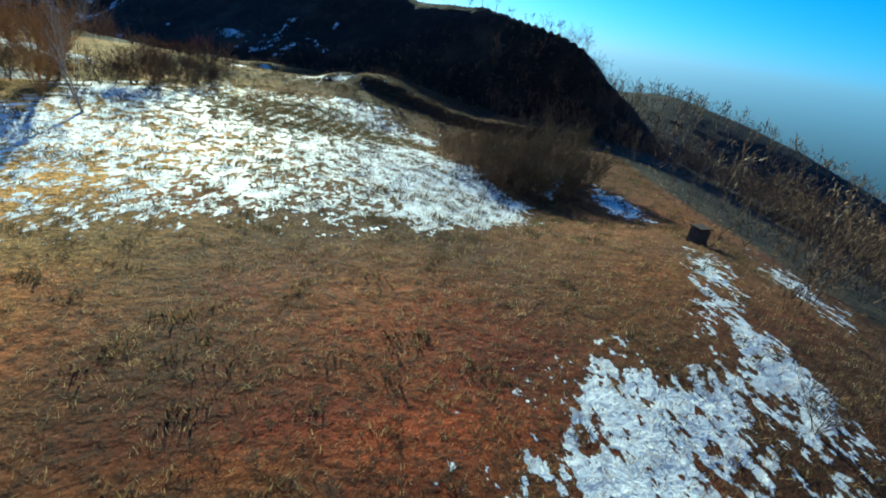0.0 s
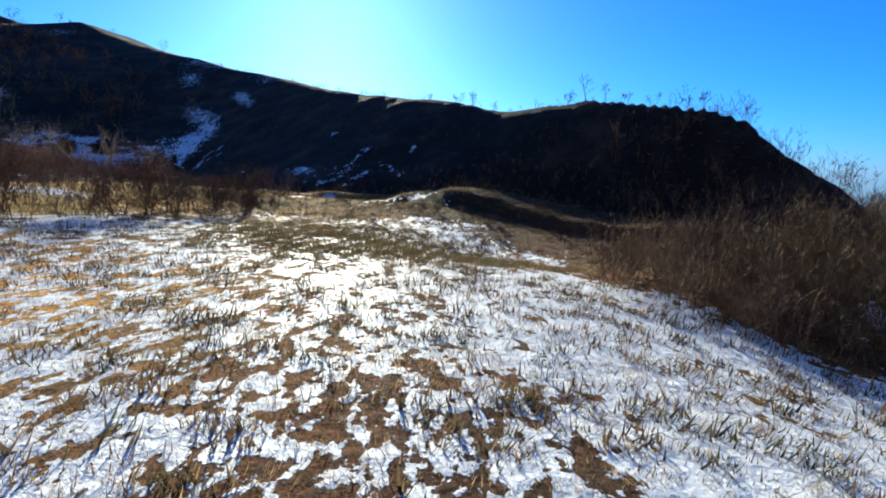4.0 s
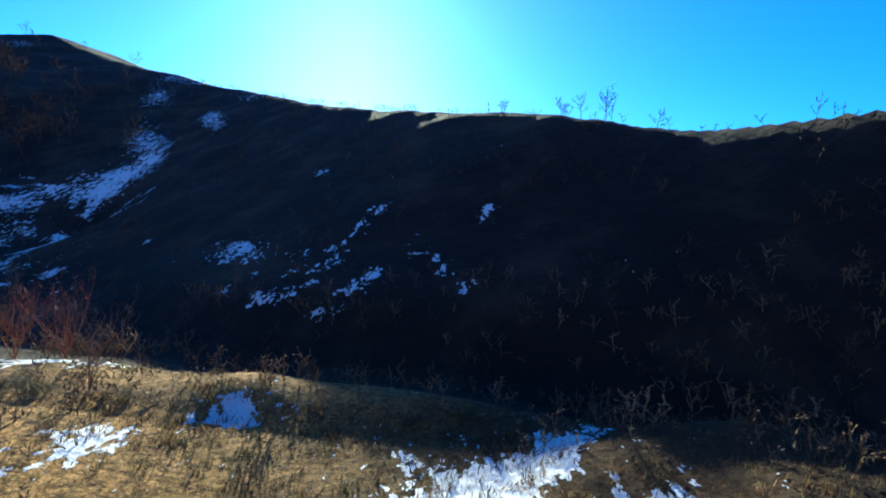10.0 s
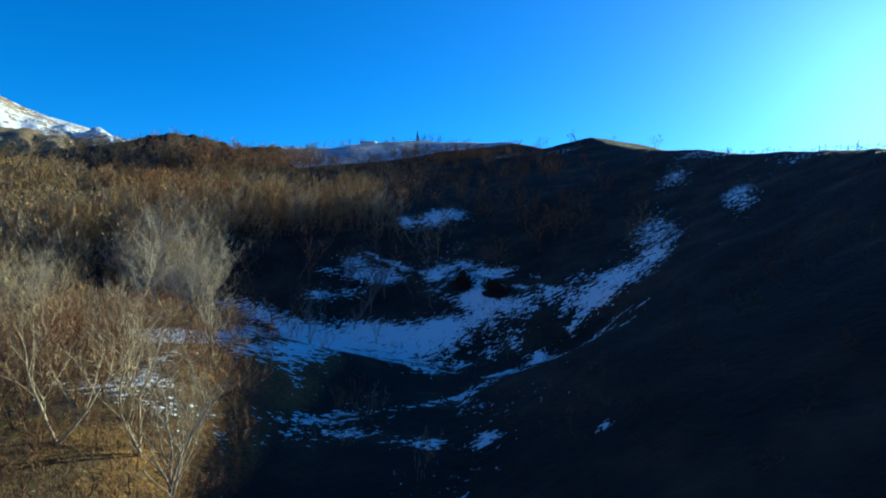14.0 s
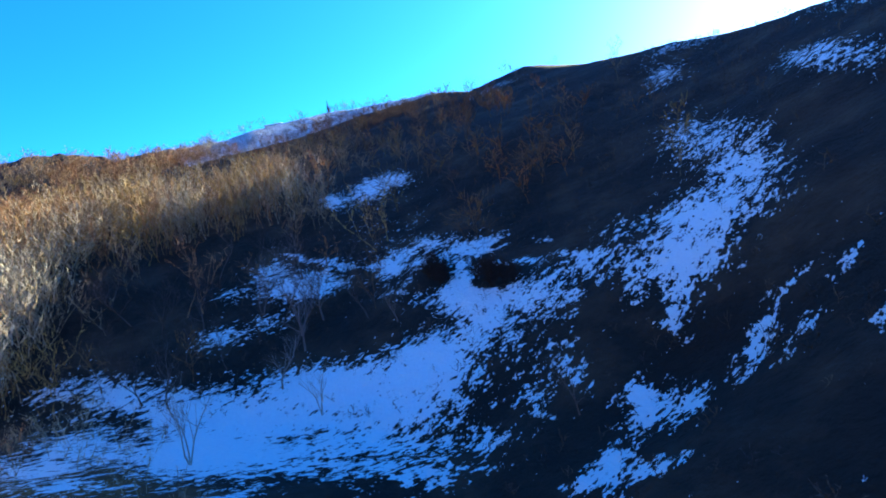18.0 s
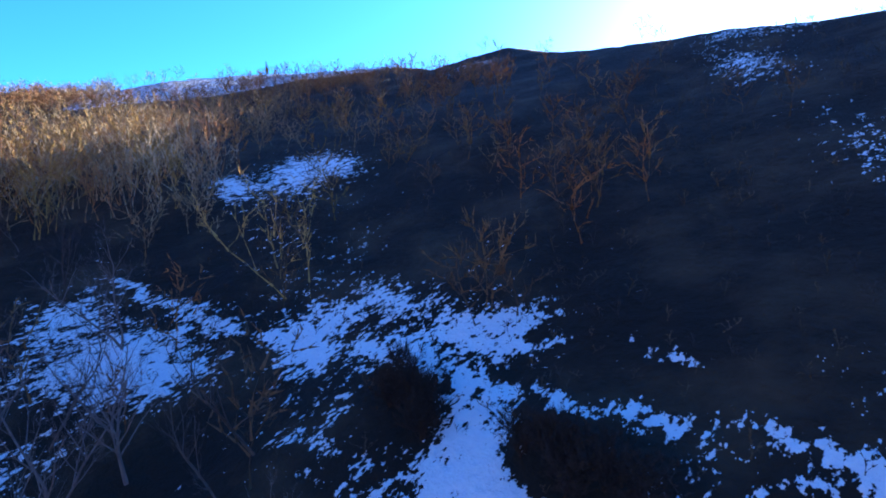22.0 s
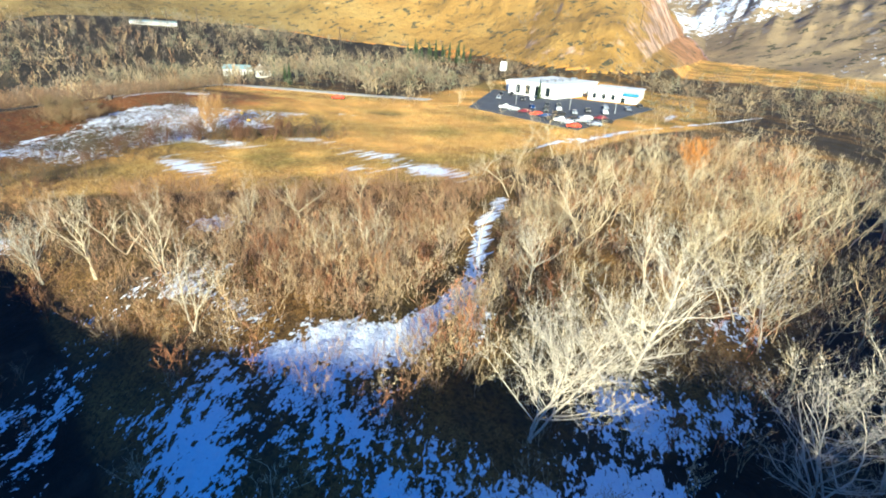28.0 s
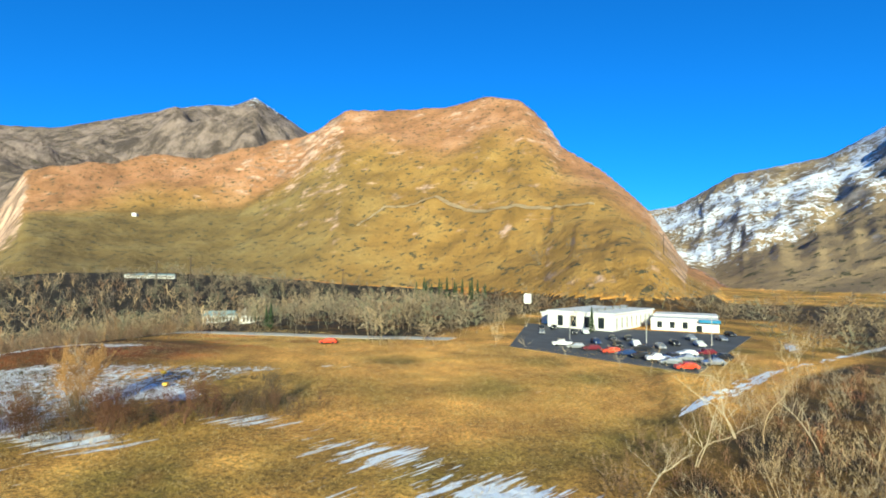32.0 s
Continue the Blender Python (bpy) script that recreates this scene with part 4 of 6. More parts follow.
spots = spread(rng, -440, -104, -160, 240, 7600, east_wood)
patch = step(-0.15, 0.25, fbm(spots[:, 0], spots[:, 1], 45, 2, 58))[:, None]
# sunlit part of the woods gets a brighter tone, shaded part a darker
sun_shade_brown = (0.62 + 0.36 * step(-150, -195, spots[:, 0]) * step(150, 110, spots[:, 1]))[:, None] * (0.8 * tone_mix(rng, len(spots), TAN, OCHRE, TAN, GREY) * (1 - patch) + patch * tone_mix(rng, len(spots), (0.46, 0.22, 0.08), BROWN, (0.40, 0.24, 0.10)))
scatter("hillside_woods", FAR, spots, sun_shade_brown, WOOD, "brown leafless woods covering the hillside above the valley", "woods", rng.uniform(4.5, 8.5, len(spots)) * (1 + 0.4 * step(-150, -190, spots[:, 0]) * step(110, 70, spots[:, 1])))
spots = spread(rng, -235, -118, -30, 112, 2600, lambda x, y: east_wood(x, y) * np.where(np.hypot(x + 122, (y - 100) * 1.2) > 16, 0.9, 0.05) * (1 - 0.95 * step(56, 63, y) * step(-186, -178, x)))
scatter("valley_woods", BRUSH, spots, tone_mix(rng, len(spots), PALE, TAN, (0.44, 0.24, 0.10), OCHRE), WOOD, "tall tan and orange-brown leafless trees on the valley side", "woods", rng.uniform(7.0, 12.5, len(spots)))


# woods beyond the field and on the western slope
def north_wood(x, y):
    e = east_of_field(x, y)
    far_edge = -78 - 0.42 * np.maximum(x + 30, 0) * 0 + 20 * fbm(x, y, 34, 2, 61) + 0.32 * np.clip(x + 30, 0, 120)
    lot = np.where((x > -116 - 0.1 * (y + 70)) & (x < -36) & (y > -150) & (y < -62), 0, 1) * np.where((x > -106) & (x < -40) & (y <= -130) & (y > -186), 0, 1)
    road = np.abs(y - far_edge + 16) > 4
    houses = (np.hypot(x - 99, y + 125) > 14) & (np.hypot(x - 85, y + 112) > 11) & (np.hypot(x - 74, y + 103) > 9) & (np.hypot(x - 64, y + 94) > 8) & ~((x > 14) & (x < 72) & (y < -232))
    return np.where((y < far_edge) & (y > -330) & road & houses, (0.55 + 0.7 * fbm(x, y, 26, 2, 60)) * (0.15 + 0.85 * step(-290, -215, y + 30 * fbm(x, y, 60, 2, 59))), 0) * lot


spots = np.concatenate([spread(rng, -330, 330, -330, -20, 5400, north_wood), spread(rng, -40, 150, -150, -30, 1500, north_wood)])
clumped = 1 + 0.5 * fbm(spots[:, 0], spots[:, 1], 30, 2, 62)
scatter("far_woods", MID, spots, tone_mix(rng, len(spots), (0.27, 0.22, 0.14), (0.24, 0.17, 0.10), (0.19, 0.15, 0.10), (0.36, 0.28, 0.16), (0.22, 0.21, 0.13)), WOOD, "grey-brown leafless woods along the far side of the field", "woods", rng.uniform(3.5, 9.5, len(spots)) * clumped)


def margin(x, y):
    edge = -78 + 20 * fbm(x, y, 34, 2, 61) + 0.32 * np.clip(x + 30, 0, 120)
    return np.where((y > edge - 4) & (x > -34), np.exp(-np.maximum(y - edge, 0) / 7) * step(-0.1, 0.3, fbm(x, y, 11, 2, 66)), 0)


spots = spread(rng, -34, 120, -100, -30, 1400, margin)
scatter("margin_brush", BRUSH, spots, tone_mix(rng, len(spots), (0.30, 0.20, 0.10), (0.24, 0.16, 0.09), (0.40, 0.29, 0.14)), WOOD, "brown and tan bushes along the far edge of the field", "brush", rng.uniform(2.0, 5.0, len(spots)))


def west_wood(x, y):
    d, _, left = along(VALLEY, x, y)
    line = 30 + 0.12 * (y + 10)
    gap = fbm(x, y, 16, 2, 63)
    return np.where((x > line) & (y > -70) & (y < 75), 0.55 + 0.7 * gap, 0) + np.where((x > 17) & (x < 45) & (y > 24) & (y < 62), 0.8, 0)


far_slope = spread(rng, 50, 420, -160, 270, 3000, lambda x, y: 0.8 + 0.4 * fbm(x, y, 40, 2, 64))
scatter("western_slope_woods", TINY, far_slope, tone_mix(rng, len(far_slope), BROWN, TAN, GREY), WOOD, "brown leafless woods on the long western slope", "woods", rng.uniform(4.0, 8.0, len(far_slope)))
spots = spread(rng, 16, 150, -70, 76, 2600, west_wood)
near_side = spots[:, 0] < 62
for name, kinds, chosen in (("western_thicket", BRUSH, spots[near_side]), ("western_woods", MID, spots[~near_side])):
    scatter(name, kinds, chosen, tone_mix(rng, len(chosen), (0.26, 0.16, 0.085), (0.22, 0.15, 0.09), (0.18, 0.12, 0.075)), WOOD, "dark brown leafless thicket on the falling western slope", "woods", rng.uniform(2.0, 4.4, len(chosen)) * np.where(chosen[:, 0] > 50, 1.5, 1))


# low brush on the shaded hill
def hill_brush(x, y):
    d, _, left = along(VALLEY, x, y)
    d2, _, left2 = along(RIDGE, x, y)
    snowy = np.exp(-(((x + 98) / 8) ** 2 + ((y - 124) / 18) ** 2)) + np.exp(-(((x + 128) / 18) ** 2 + ((y - 96) / 9) ** 2))
    spare = np.ones(x.shape)
    for bx, by, r in ((-46, 87, 5), (-53, 93, 4), (-26, 73, 3), (-87, 105.3, 2), (-90.3, 101, 2.4), (-99, 136, 4.5), (-141, 113, 3), (-127, 109, 3)):
        spare = spare * (1 - 0.85 * np.exp(-((x - bx) ** 2 + (y - by) ** 2) / r**2))
    snowy = snowy + 1 - spare
    return np.where((left < 0) & ((left2 > 0) | (d2 < 3)), 0.75 + 0.5 * fbm(x, y, 9, 2, 65), 0) * np.clip(1 - 1.1 * snowy, 0.06, 1)


spots = spread(rng, -170, 80, 52, 205, 8500, hill_brush)
scatter("hill_brush", TINY, spots, tone_mix(rng, len(spots), (0.10, 0.075, 0.045), (0.16, 0.11, 0.06), (0.07, 0.06, 0.05)), WOOD, "low dark sage and oak brush on the shaded hill", "brush", rng.uniform(0.7, 2.0, len(spots)), squash=rng.uniform(0.6, 0.9, len(spots)))


# the mound's bank: dark shrubs
def mound_brush(x, y):
    d, _, left = along(VALLEY, x, y)
    return np.where((x > -40) & (x < 40), np.exp(-((d - 4) / 4.5) ** 2) * (0.55 + 0.8 * fbm(x, y, 8, 2, 67)) + 0.45 * step(26, 40, y) * step(0.0, 0.35, fbm(x, y, 6, 2, 68)), 0)


spots = spread(rng, -42, 42, 24, 72, 5200, mound_brush)
scatter("bank_shrubs", TINY, spots, tone_mix(rng, len(spots), (0.20, 0.13, 0.07), (0.12, 0.09, 0.06), (0.3, 0.2, 0.1)), WOOD, "dark brown shrubs along the eroded bank of the mound", "shrubs", rng.uniform(0.6, 1.9, len(spots)), squash=rng.uniform(0.6, 0.9, len(spots)))

# low dark fill under the belt of bushes between field and mound
BELT_LINE = [(-44, -10, 0), (-36, 2, 0), (-26, 11, 0), (-20, 19, 0), (-21, 29, 0), (-26, 40, 0), (-38, 50, 0)]


def belt(x, y):
    d, _, left = along(BELT_LINE, x, y)
    return np.where(left > 0, np.exp(-((d / 6) ** 2)), np.exp(-((d / 2.0) ** 2))) * (0.7 + 0.5 * fbm(x, y, 6, 2, 69))


spots = spread(rng, -54, -8, -14, 56, 2300, belt)
# brown tones darkened for brush that stands backlit in shade
scatter("belt_brush", BRUSH, spots, tone_mix(rng, len(spots), (0.13, 0.085, 0.05), (0.10, 0.075, 0.045), (0.17, 0.09, 0.05)), WOOD, "dense brown brush in a belt beside the field", "brush", rng.uniform(1.3, 3.4, len(spots)) * (1 - 0.4 * step(25, 40, spots[:, 1])))

def clump(x, y):
    d, _, _ = along([(13, 14, 0), (15, 7, 0), (18, 4, 0), (22, 6, 0), (25, 10, 0), (20, 15, 0), (13, 14, 0)], x, y)
    return np.exp(-((d / 1.8) ** 2)) + np.exp(-(((x - 19.5) / 4) ** 2 + ((y - 10) / 4) ** 2))


spots = spread(rng, 8, 32, -2, 22, 900, clump)
scatter("clump_brush", BRUSH, spots, tone_mix(rng, len(spots), (0.26, 0.17, 0.085), (0.20, 0.13, 0.07), (0.32, 0.22, 0.11)), WOOD, "dense brown leafless brush in a clump by the snow", "brush", rng.uniform(1.4, 3.4, len(spots)))

# low shrubs on the lit tongue between the wood and the shade
spots = spread(rng, -62, -34, 48, 66, 700, lambda x, y: 0.8 * (along(VALLEY, x, y)[2] > 0) * (along(VALLEY, x, y)[0] > 3) * (0.6 + 0.6 * fbm(x, y, 7, 2, 82)))
scatter("tongue_shrubs", TINY, spots, tone_mix(rng, len(spots), (0.42, 0.22, 0.09), (0.34, 0.20, 0.09), (0.50, 0.36, 0.16)), WOOD, "low rust and tan shrubs at the edge of the shade", "shrubs", rng.uniform(0.7, 2.0, len(spots)), squash=rng.uniform(0.6, 0.9, len(spots)))

# dark bushes dotted over the golden mountain
def mountain_dots(x, y):
    d, top = across(GOLDEN, x, y)
    return np.where((top > 60) & (d < 540), 0.55 + 0.8 * fbm(x, y, 90, 3, 83), 0)


spots = spread(rng, -330, 640, -900, -260, 2600, mountain_dots)
scatter("mountain_bushes", TINY, spots, tone_mix(rng, len(spots), (0.13, 0.10, 0.055), (0.17, 0.13, 0.07), (0.10, 0.09, 0.05)), WOOD, "dark low bushes dotted over the golden mountain", "bushes", rng.uniform(2.0, 5.5, len(spots)), squash=rng.uniform(0.5, 0.8, len(spots)))

# small dark clumps of sage and weeds
SAGE = [tuft(rng, 40, 0.27, 0.17, 1.1, 1.25) for _ in range(6)]
spots = spread(rng, -34, 34, -34, 58, 12000, lambda x, y: (0.4 + 0.5 * step(-0.1, 0.3, fbm(x, y, 3.5, 2, 74))) * (0.3 * step(-48, -40, y - 0.3 * x) + 0.7 * step(-30, -8, y - 0.3 * x)) * (along(VALLEY, x, y)[0] > 2))
scatter("sage_clumps", SAGE, spots, tone_mix(rng, len(spots), (0.17, 0.12, 0.065), (0.12, 0.10, 0.06), (0.26, 0.17, 0.08), (0.15, 0.14, 0.075)), STALK, "small grey-brown sage clumps between the snow", "shrubs", rng.uniform(0.6, 1.9, len(spots)), lean=0.15)

# rounder, darker sage in rows between strips of snow
spots = spread(rng, -15, 8, 9, 32, 1900, lambda x, y: 0.8 * step(13, 8, np.hypot(x + 4, (y - 19) / 1.2)) * (0.35 + 0.65 * step(0.3, -0.5, np.sin((x + 0.09 * y) * 2 * math.pi / ROW_GAP + 4.5))))
scatter("row_sage", SAGE, spots, tone_mix(rng, len(spots), (0.12, 0.10, 0.05), (0.09, 0.075, 0.04), (0.20, 0.14, 0.065), (0.12, 0.12, 0.06)), STALK, "dark olive and brown sage clumps in rows between strips of snow", "shrubs", rng.uniform(1.0, 2.1, len(spots)), lean=0.15)

# grass: tufts near the flight, thinner over the whole field
TUFTS = [tuft(rng, 16, 0.42, 0.14, 0.85) for _ in range(8)]
STUBBLE = [tuft(rng, 7, 0.42, 0.22, 0.45) for _ in range(8)]


def near_grass(x, y):
    d, _, left = along(VALLEY, x, y)
    return np.where((left > 0) & (d > 1.5), 0.55 + 0.6 * fbm(x, y, 5, 3, 71), 0)


spots = spread(rng, -32, 38, -40, 60, 27000, near_grass)
cool = step(-0.2, 0.4, fbm(spots[:, 0], spots[:, 1], 7, 2, 73))[:, None]
tones = tone_mix(rng, len(spots), (0.66, 0.48, 0.22), (0.42, 0.24, 0.12), (0.74, 0.56, 0.28), (0.24, 0.19, 0.10)) * (1 - 0.35 * cool) + 0.35 * cool * np.array((0.17, 0.15, 0.08))
scatter("grass_tufts", TUFTS, spots, tones, STALK, "dry brown grass tufts poking through thin snow", "grass", rng.uniform(0.3, 0.72, len(spots)), lean=0.3)
spots = spread(rng, -6, 34, -38, -4, 12000, lambda x, y: 0.75 + 0.3 * fbm(x, y, 4, 2, 72))
scatter("front_grass", STUBBLE, spots, tone_mix(rng, len(spots), (0.70, 0.52, 0.24), (0.30, 0.21, 0.10), (0.82, 0.63, 0.32), (0.42, 0.20, 0.09)), STALK, "matted dry straw and grass over brown soil", "grass", rng.uniform(0.35, 0.75, len(spots)), lean=0.5)


MAT = [tuft(rng, 9, 0.26, 0.2, 1.15) for _ in range(8)]
FLIGHT = [(14, -40, 0), (17, -28, 0), (12, -18, 0), (2, -2, 0), (-4, 10, 0), (-9, 28, 0), (-14, 44, 0)]
spots = spread(rng, -30, 34, -38, 54, 52000, lambda x, y: 0.85 * np.exp(-((along(FLIGHT, x, y)[0] / 13) ** 2)) * (0.75 + 0.5 * fbm(x, y, 3, 2, 76)) * (along(VALLEY, x, y)[2] > 0))
scatter("matted_grass", MAT, spots, tone_mix(rng, len(spots), (0.62, 0.46, 0.20), (0.34, 0.22, 0.10), (0.46, 0.30, 0.13), (0.26, 0.15, 0.07), (0.30, 0.26, 0.12)), STALK, "matted dead grass lying over the soil", "grass", rng.uniform(0.6, 1.3, len(spots)), lean=0.4)


def field_grass(x, y):
    e = east_of_field(x, y)
    d, _, left = along(VALLEY, x, y)
    return np.where((e > 0) & (left > 0) & ~((y > -48) & (x > -28)), 0.95, 0)


spots = spread(rng, -105, 32, -84, 50, 46000, field_grass)
tones = tone_mix(rng, len(spots), (0.78, 0.57, 0.20), (0.70, 0.48, 0.15), (0.84, 0.64, 0.27))
scatter("field_grass", STUBBLE, spots, tones, STALK, "golden dry stubble grass over the open field", "grass", rng.uniform(0.6, 1.3, len(spots)), lean=0.2)

# ---- things ----
def part(name, bm_or_mesh, mat, parent=None, label="", at=None):
    """Links a mesh as one object under a thing or under a part."""
    me = bm_or_mesh
    if isinstance(me, bmesh.types.BMesh):
        me = bpy.data.meshes.new(name)
        bm_or_mesh.to_mesh(me)
        bm_or_mesh.free()
        me.materials.append(mat)
    ob = new(name, me)
    if parent is not None:
        ob.parent = parent
    if at is not None:
        ob.matrix_basis = at
    return tagged(ob, label) if label else ob


def thing(name, m, label, category, group=""):
    ob = new(name)
    ob.matrix_basis = m
    ob.empty_display_size = 0.3
    return tagged(ob, label, category, group)


def box(bm, x0, x1, y0, y1, z0, z1, bevel=0.0):
    made = bmesh.ops.create_cube(bm, size=1)["verts"]
    for v in made:
        v.co = Vector((x0 + (v.co.x + 0.5) * (x1 - x0), y0 + (v.co.y + 0.5) * (y1 - y0), z0 + (v.co.z + 0.5) * (z1 - z0)))
    if bevel:
        bmesh.ops.bevel(bm, geom=list({e for v in made for e in v.link_edges}), offset=bevel, segments=2, affect="EDGES")
    return bm


def block(x0, x1, y0, y1, z0, z1, bevel=0.0):
    return box(bmesh.new(), x0, x1, y0, y1, z0, z1, bevel)


def rod(r0, r1, z0, z1, sides=8, x=0.0, y=0.0):
    bm = bmesh.new()
    bmesh.ops.create_cone(bm, cap_ends=True, segments=sides, radius1=r0, radius2=r1, depth=z1 - z0, matrix=Matrix.Translation((x, y, (z0 + z1) / 2)))
    return bm


def plain(name, colour, rough=0.7, metal=0.0, wear=0.25, size=1.5):
    m, tree, b = material(name, colour, rough)
    n = noise_node(tree, 1 / size, 5, 0.65)
    tree.links.new(ramp(tree, n, [(0.3, tuple(c * (1 - wear) for c in colour)), (0.7, colour)]), b.inputs["Base Color"])
    b.inputs["Metallic"].default_value = metal
    return m


STUCCO = plain("white_stucco", (0.80, 0.77, 0.70), 0.85)
ROOFING = plain("pale_roofing", (0.72, 0.70, 0.66), 0.8)
BLUE_TRIM = plain("blue_awning", (0.05, 0.20, 0.35), 0.6)
ASPHALT = plain("asphalt", (0.10, 0.10, 0.105), 0.9, wear=0.35, size=4)
DARK = plain("dark_glass", (0.02, 0.025, 0.03), 0.15)
RUBBER = plain("tyre_rubber", (0.02, 0.02, 0.02), 0.85)
POLE_WOOD = plain("creosoted_pole", (0.07, 0.05, 0.035), 0.9)
STEEL = plain("galvanised_steel", (0.45, 0.45, 0.44), 0.5, 0.8)
CONCRETE = plain("pale_concrete", (0.48, 0.45, 0.40), 0.9)
YELLOW = plain("yellow_paint", (0.65, 0.42, 0.05), 0.6)
TEAL_ROOF = plain("pale_teal_roof", (0.30, 0.42, 0.42), 0.5, 0.3)
TAN_ROOF = plain("tan_shingles", (0.36, 0.29, 0.20), 0.9)
BASALT = plain("dark_rock", (0.10, 0.085, 0.07), 0.9, wear=0.5, size=0.4)


# bare trees that stand apart
def bare_tree(x, y, height, seed, tone, label, category="tree", limbs=14, subs=5, twigs=6, spread=0.6, clear=0.2, stems=1, group="", thick=0.018, tip=0.006, split=True):
    r = np.random.default_rng(seed)
    segs = branches(r, height, limbs, subs, twigs, spread, clear, stems, thick)
    tree = thing("shrub" if category == "shrub" else "bare_tree", pose(x, y, ground_at(x, y) - 0.08, 0, 0, 0), label, category, group)
    stem = "trunk" if stems == 1 else "stem"
    for n in range(stems):
        v, f = wood_mesh(r, [s for s in segs if s[0] == 0 and s[5] == n], 7)
        part(stem, raw_mesh(stem, v, f, WOOD, tone, True), None, tree)
    apart = category != "shrub" and split
    if apart:
        for n in range(stems * limbs):
            v, f = wood_mesh(r, [s for s in segs if s[0] == 1 and s[5] == n], 5, tip * 1.6)
            part("limb", raw_mesh("limb", v, f, WOOD, tone, True), None, tree)
    v, f = wood_mesh(r, [s for s in segs if s[0] >= (2 if apart else 1)], 3, tip)
    tagged(part("crown", raw_mesh("crown", v, f, WOOD, np.array(tone) * 0.92), None, tree), kind="stuff")
    return tree


PALEBARK = (0.66, 0.58, 0.44)
bare_tree(-119.7, 59.6, 12.5, 1, PALEBARK, "pale forked leafless tree at the edge of the shade", limbs=18, subs=9, twigs=11, spread=0.65, clear=0.22, stems=3, thick=0.013)
bare_tree(-125.5, 50.0, 13.5, 2, PALEBARK, "large pale leafless tree with wide crooked limbs", limbs=22, subs=9, twigs=10, spread=0.75, clear=0.25, thick=0.013)
VASE = bare_tree(-139.0, 54.5, 11.5, 3, PALEBARK, "wide vase-shaped leafless tree with many stems", limbs=10, subs=7, twigs=9, spread=0.8, stems=4, clear=0.15, thick=0.013)
bare_tree(-150.5, 53.0, 12.0, 4, PALEBARK, "wide vase-shaped leafless tree with many stems", limbs=10, subs=7, twigs=9, spread=0.8, stems=4, clear=0.15, thick=0.013)
bare_tree(-136.5, 36.0, 10.0, 5, (0.6, 0.53, 0.42), "pale leaning leafless tree beside the valley shade", limbs=13, subs=7, twigs=9, spread=0.7, stems=2, thick=0.013)
bare_tree(-113.0, 39.0, 8.5, 6, (0.62, 0.54, 0.40), "pale leafless tree among reddish brush", spread=0.6, stems=2)
bare_tree(-104.5, 33.0, 7.0, 7, (0.60, 0.50, 0.36), "slim leafless sapling beside a snowy path", limbs=10, subs=4, twigs=5)
bare_tree(-92.0, 47.0, 7.5, 8, (0.56, 0.46, 0.30), "tan leafless tree at the edge of the wood", stems=3, limbs=8)
bare_tree(-74.0, 42.0, 6.5, 9, (0.52, 0.43, 0.28), "tan leafless tree with several thin stems", stems=3, limbs=8)
bare_tree(-88.6, 63.0, 9.0, 10, (0.50, 0.44, 0.33), "tall leafless tree beside the snowy hollow", stems=2)
bare_tree(-63.0, 62.5, 8.5, 12, (0.45, 0.40, 0.31), "grey leafless tree beside the snowy hollow", stems=3)
bare_tree(-56.0, 57.0, 6.0, 13, (0.42, 0.30, 0.18), "brown leafless bushy tree", stems=4, limbs=8)
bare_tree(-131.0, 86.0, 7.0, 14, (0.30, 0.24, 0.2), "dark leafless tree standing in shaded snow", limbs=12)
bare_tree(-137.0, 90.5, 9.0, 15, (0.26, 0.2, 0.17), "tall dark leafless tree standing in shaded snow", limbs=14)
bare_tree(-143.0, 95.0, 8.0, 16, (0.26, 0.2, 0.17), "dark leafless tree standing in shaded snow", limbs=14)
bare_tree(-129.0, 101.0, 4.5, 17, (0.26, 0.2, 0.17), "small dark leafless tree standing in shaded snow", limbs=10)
bare_tree(-121.0, 88.0, 5.0, 18, (0.5, 0.42, 0.34), "reddish sapling standing in shaded snow", limbs=7, subs=3, twigs=3, spread=0.35, stems=3)
bare_tree(-115.5, 75.8, 6.5, 19, (0.5, 0.42, 0.34), "slim sapling standing in shaded snow", limbs=7, subs=3, twigs=3, spread=0.35, stems=3)
bare_tree(-98.0, 102.0, 4.0, 20, (0.2, 0.14, 0.1), "small dark leafless tree on the slope", limbs=8)
# on the ridge
for n, (x, y, h) in enumerate([(13.2, 72.6, 4.2), (10.2, 75.6, 2.8), (16.0, 69.5, 2.4), (-8.7, 91.6, 3.0), (-11.0, 93.5, 2.4), (-13.0, 95.4, 2.0), (-4.0, 90.2, 2.0), (-20.0, 101.0, 1.8), (22.5, 62.5, 1.4), (27.5, 57.5, 2.2), (18.5, 66.6, 1.2), (46.0, 51.0, 3.4)]):
    bare_tree(x, y, h, 40 + n, (0.10, 0.08, 0.06), "dark leafless tree on the ridge against the sky", limbs=9, subs=5, twigs=5, spread=0.75, group="ridge trees", tip=0.012, thick=0.02, clear=0.3, stems=1 + n % 2)
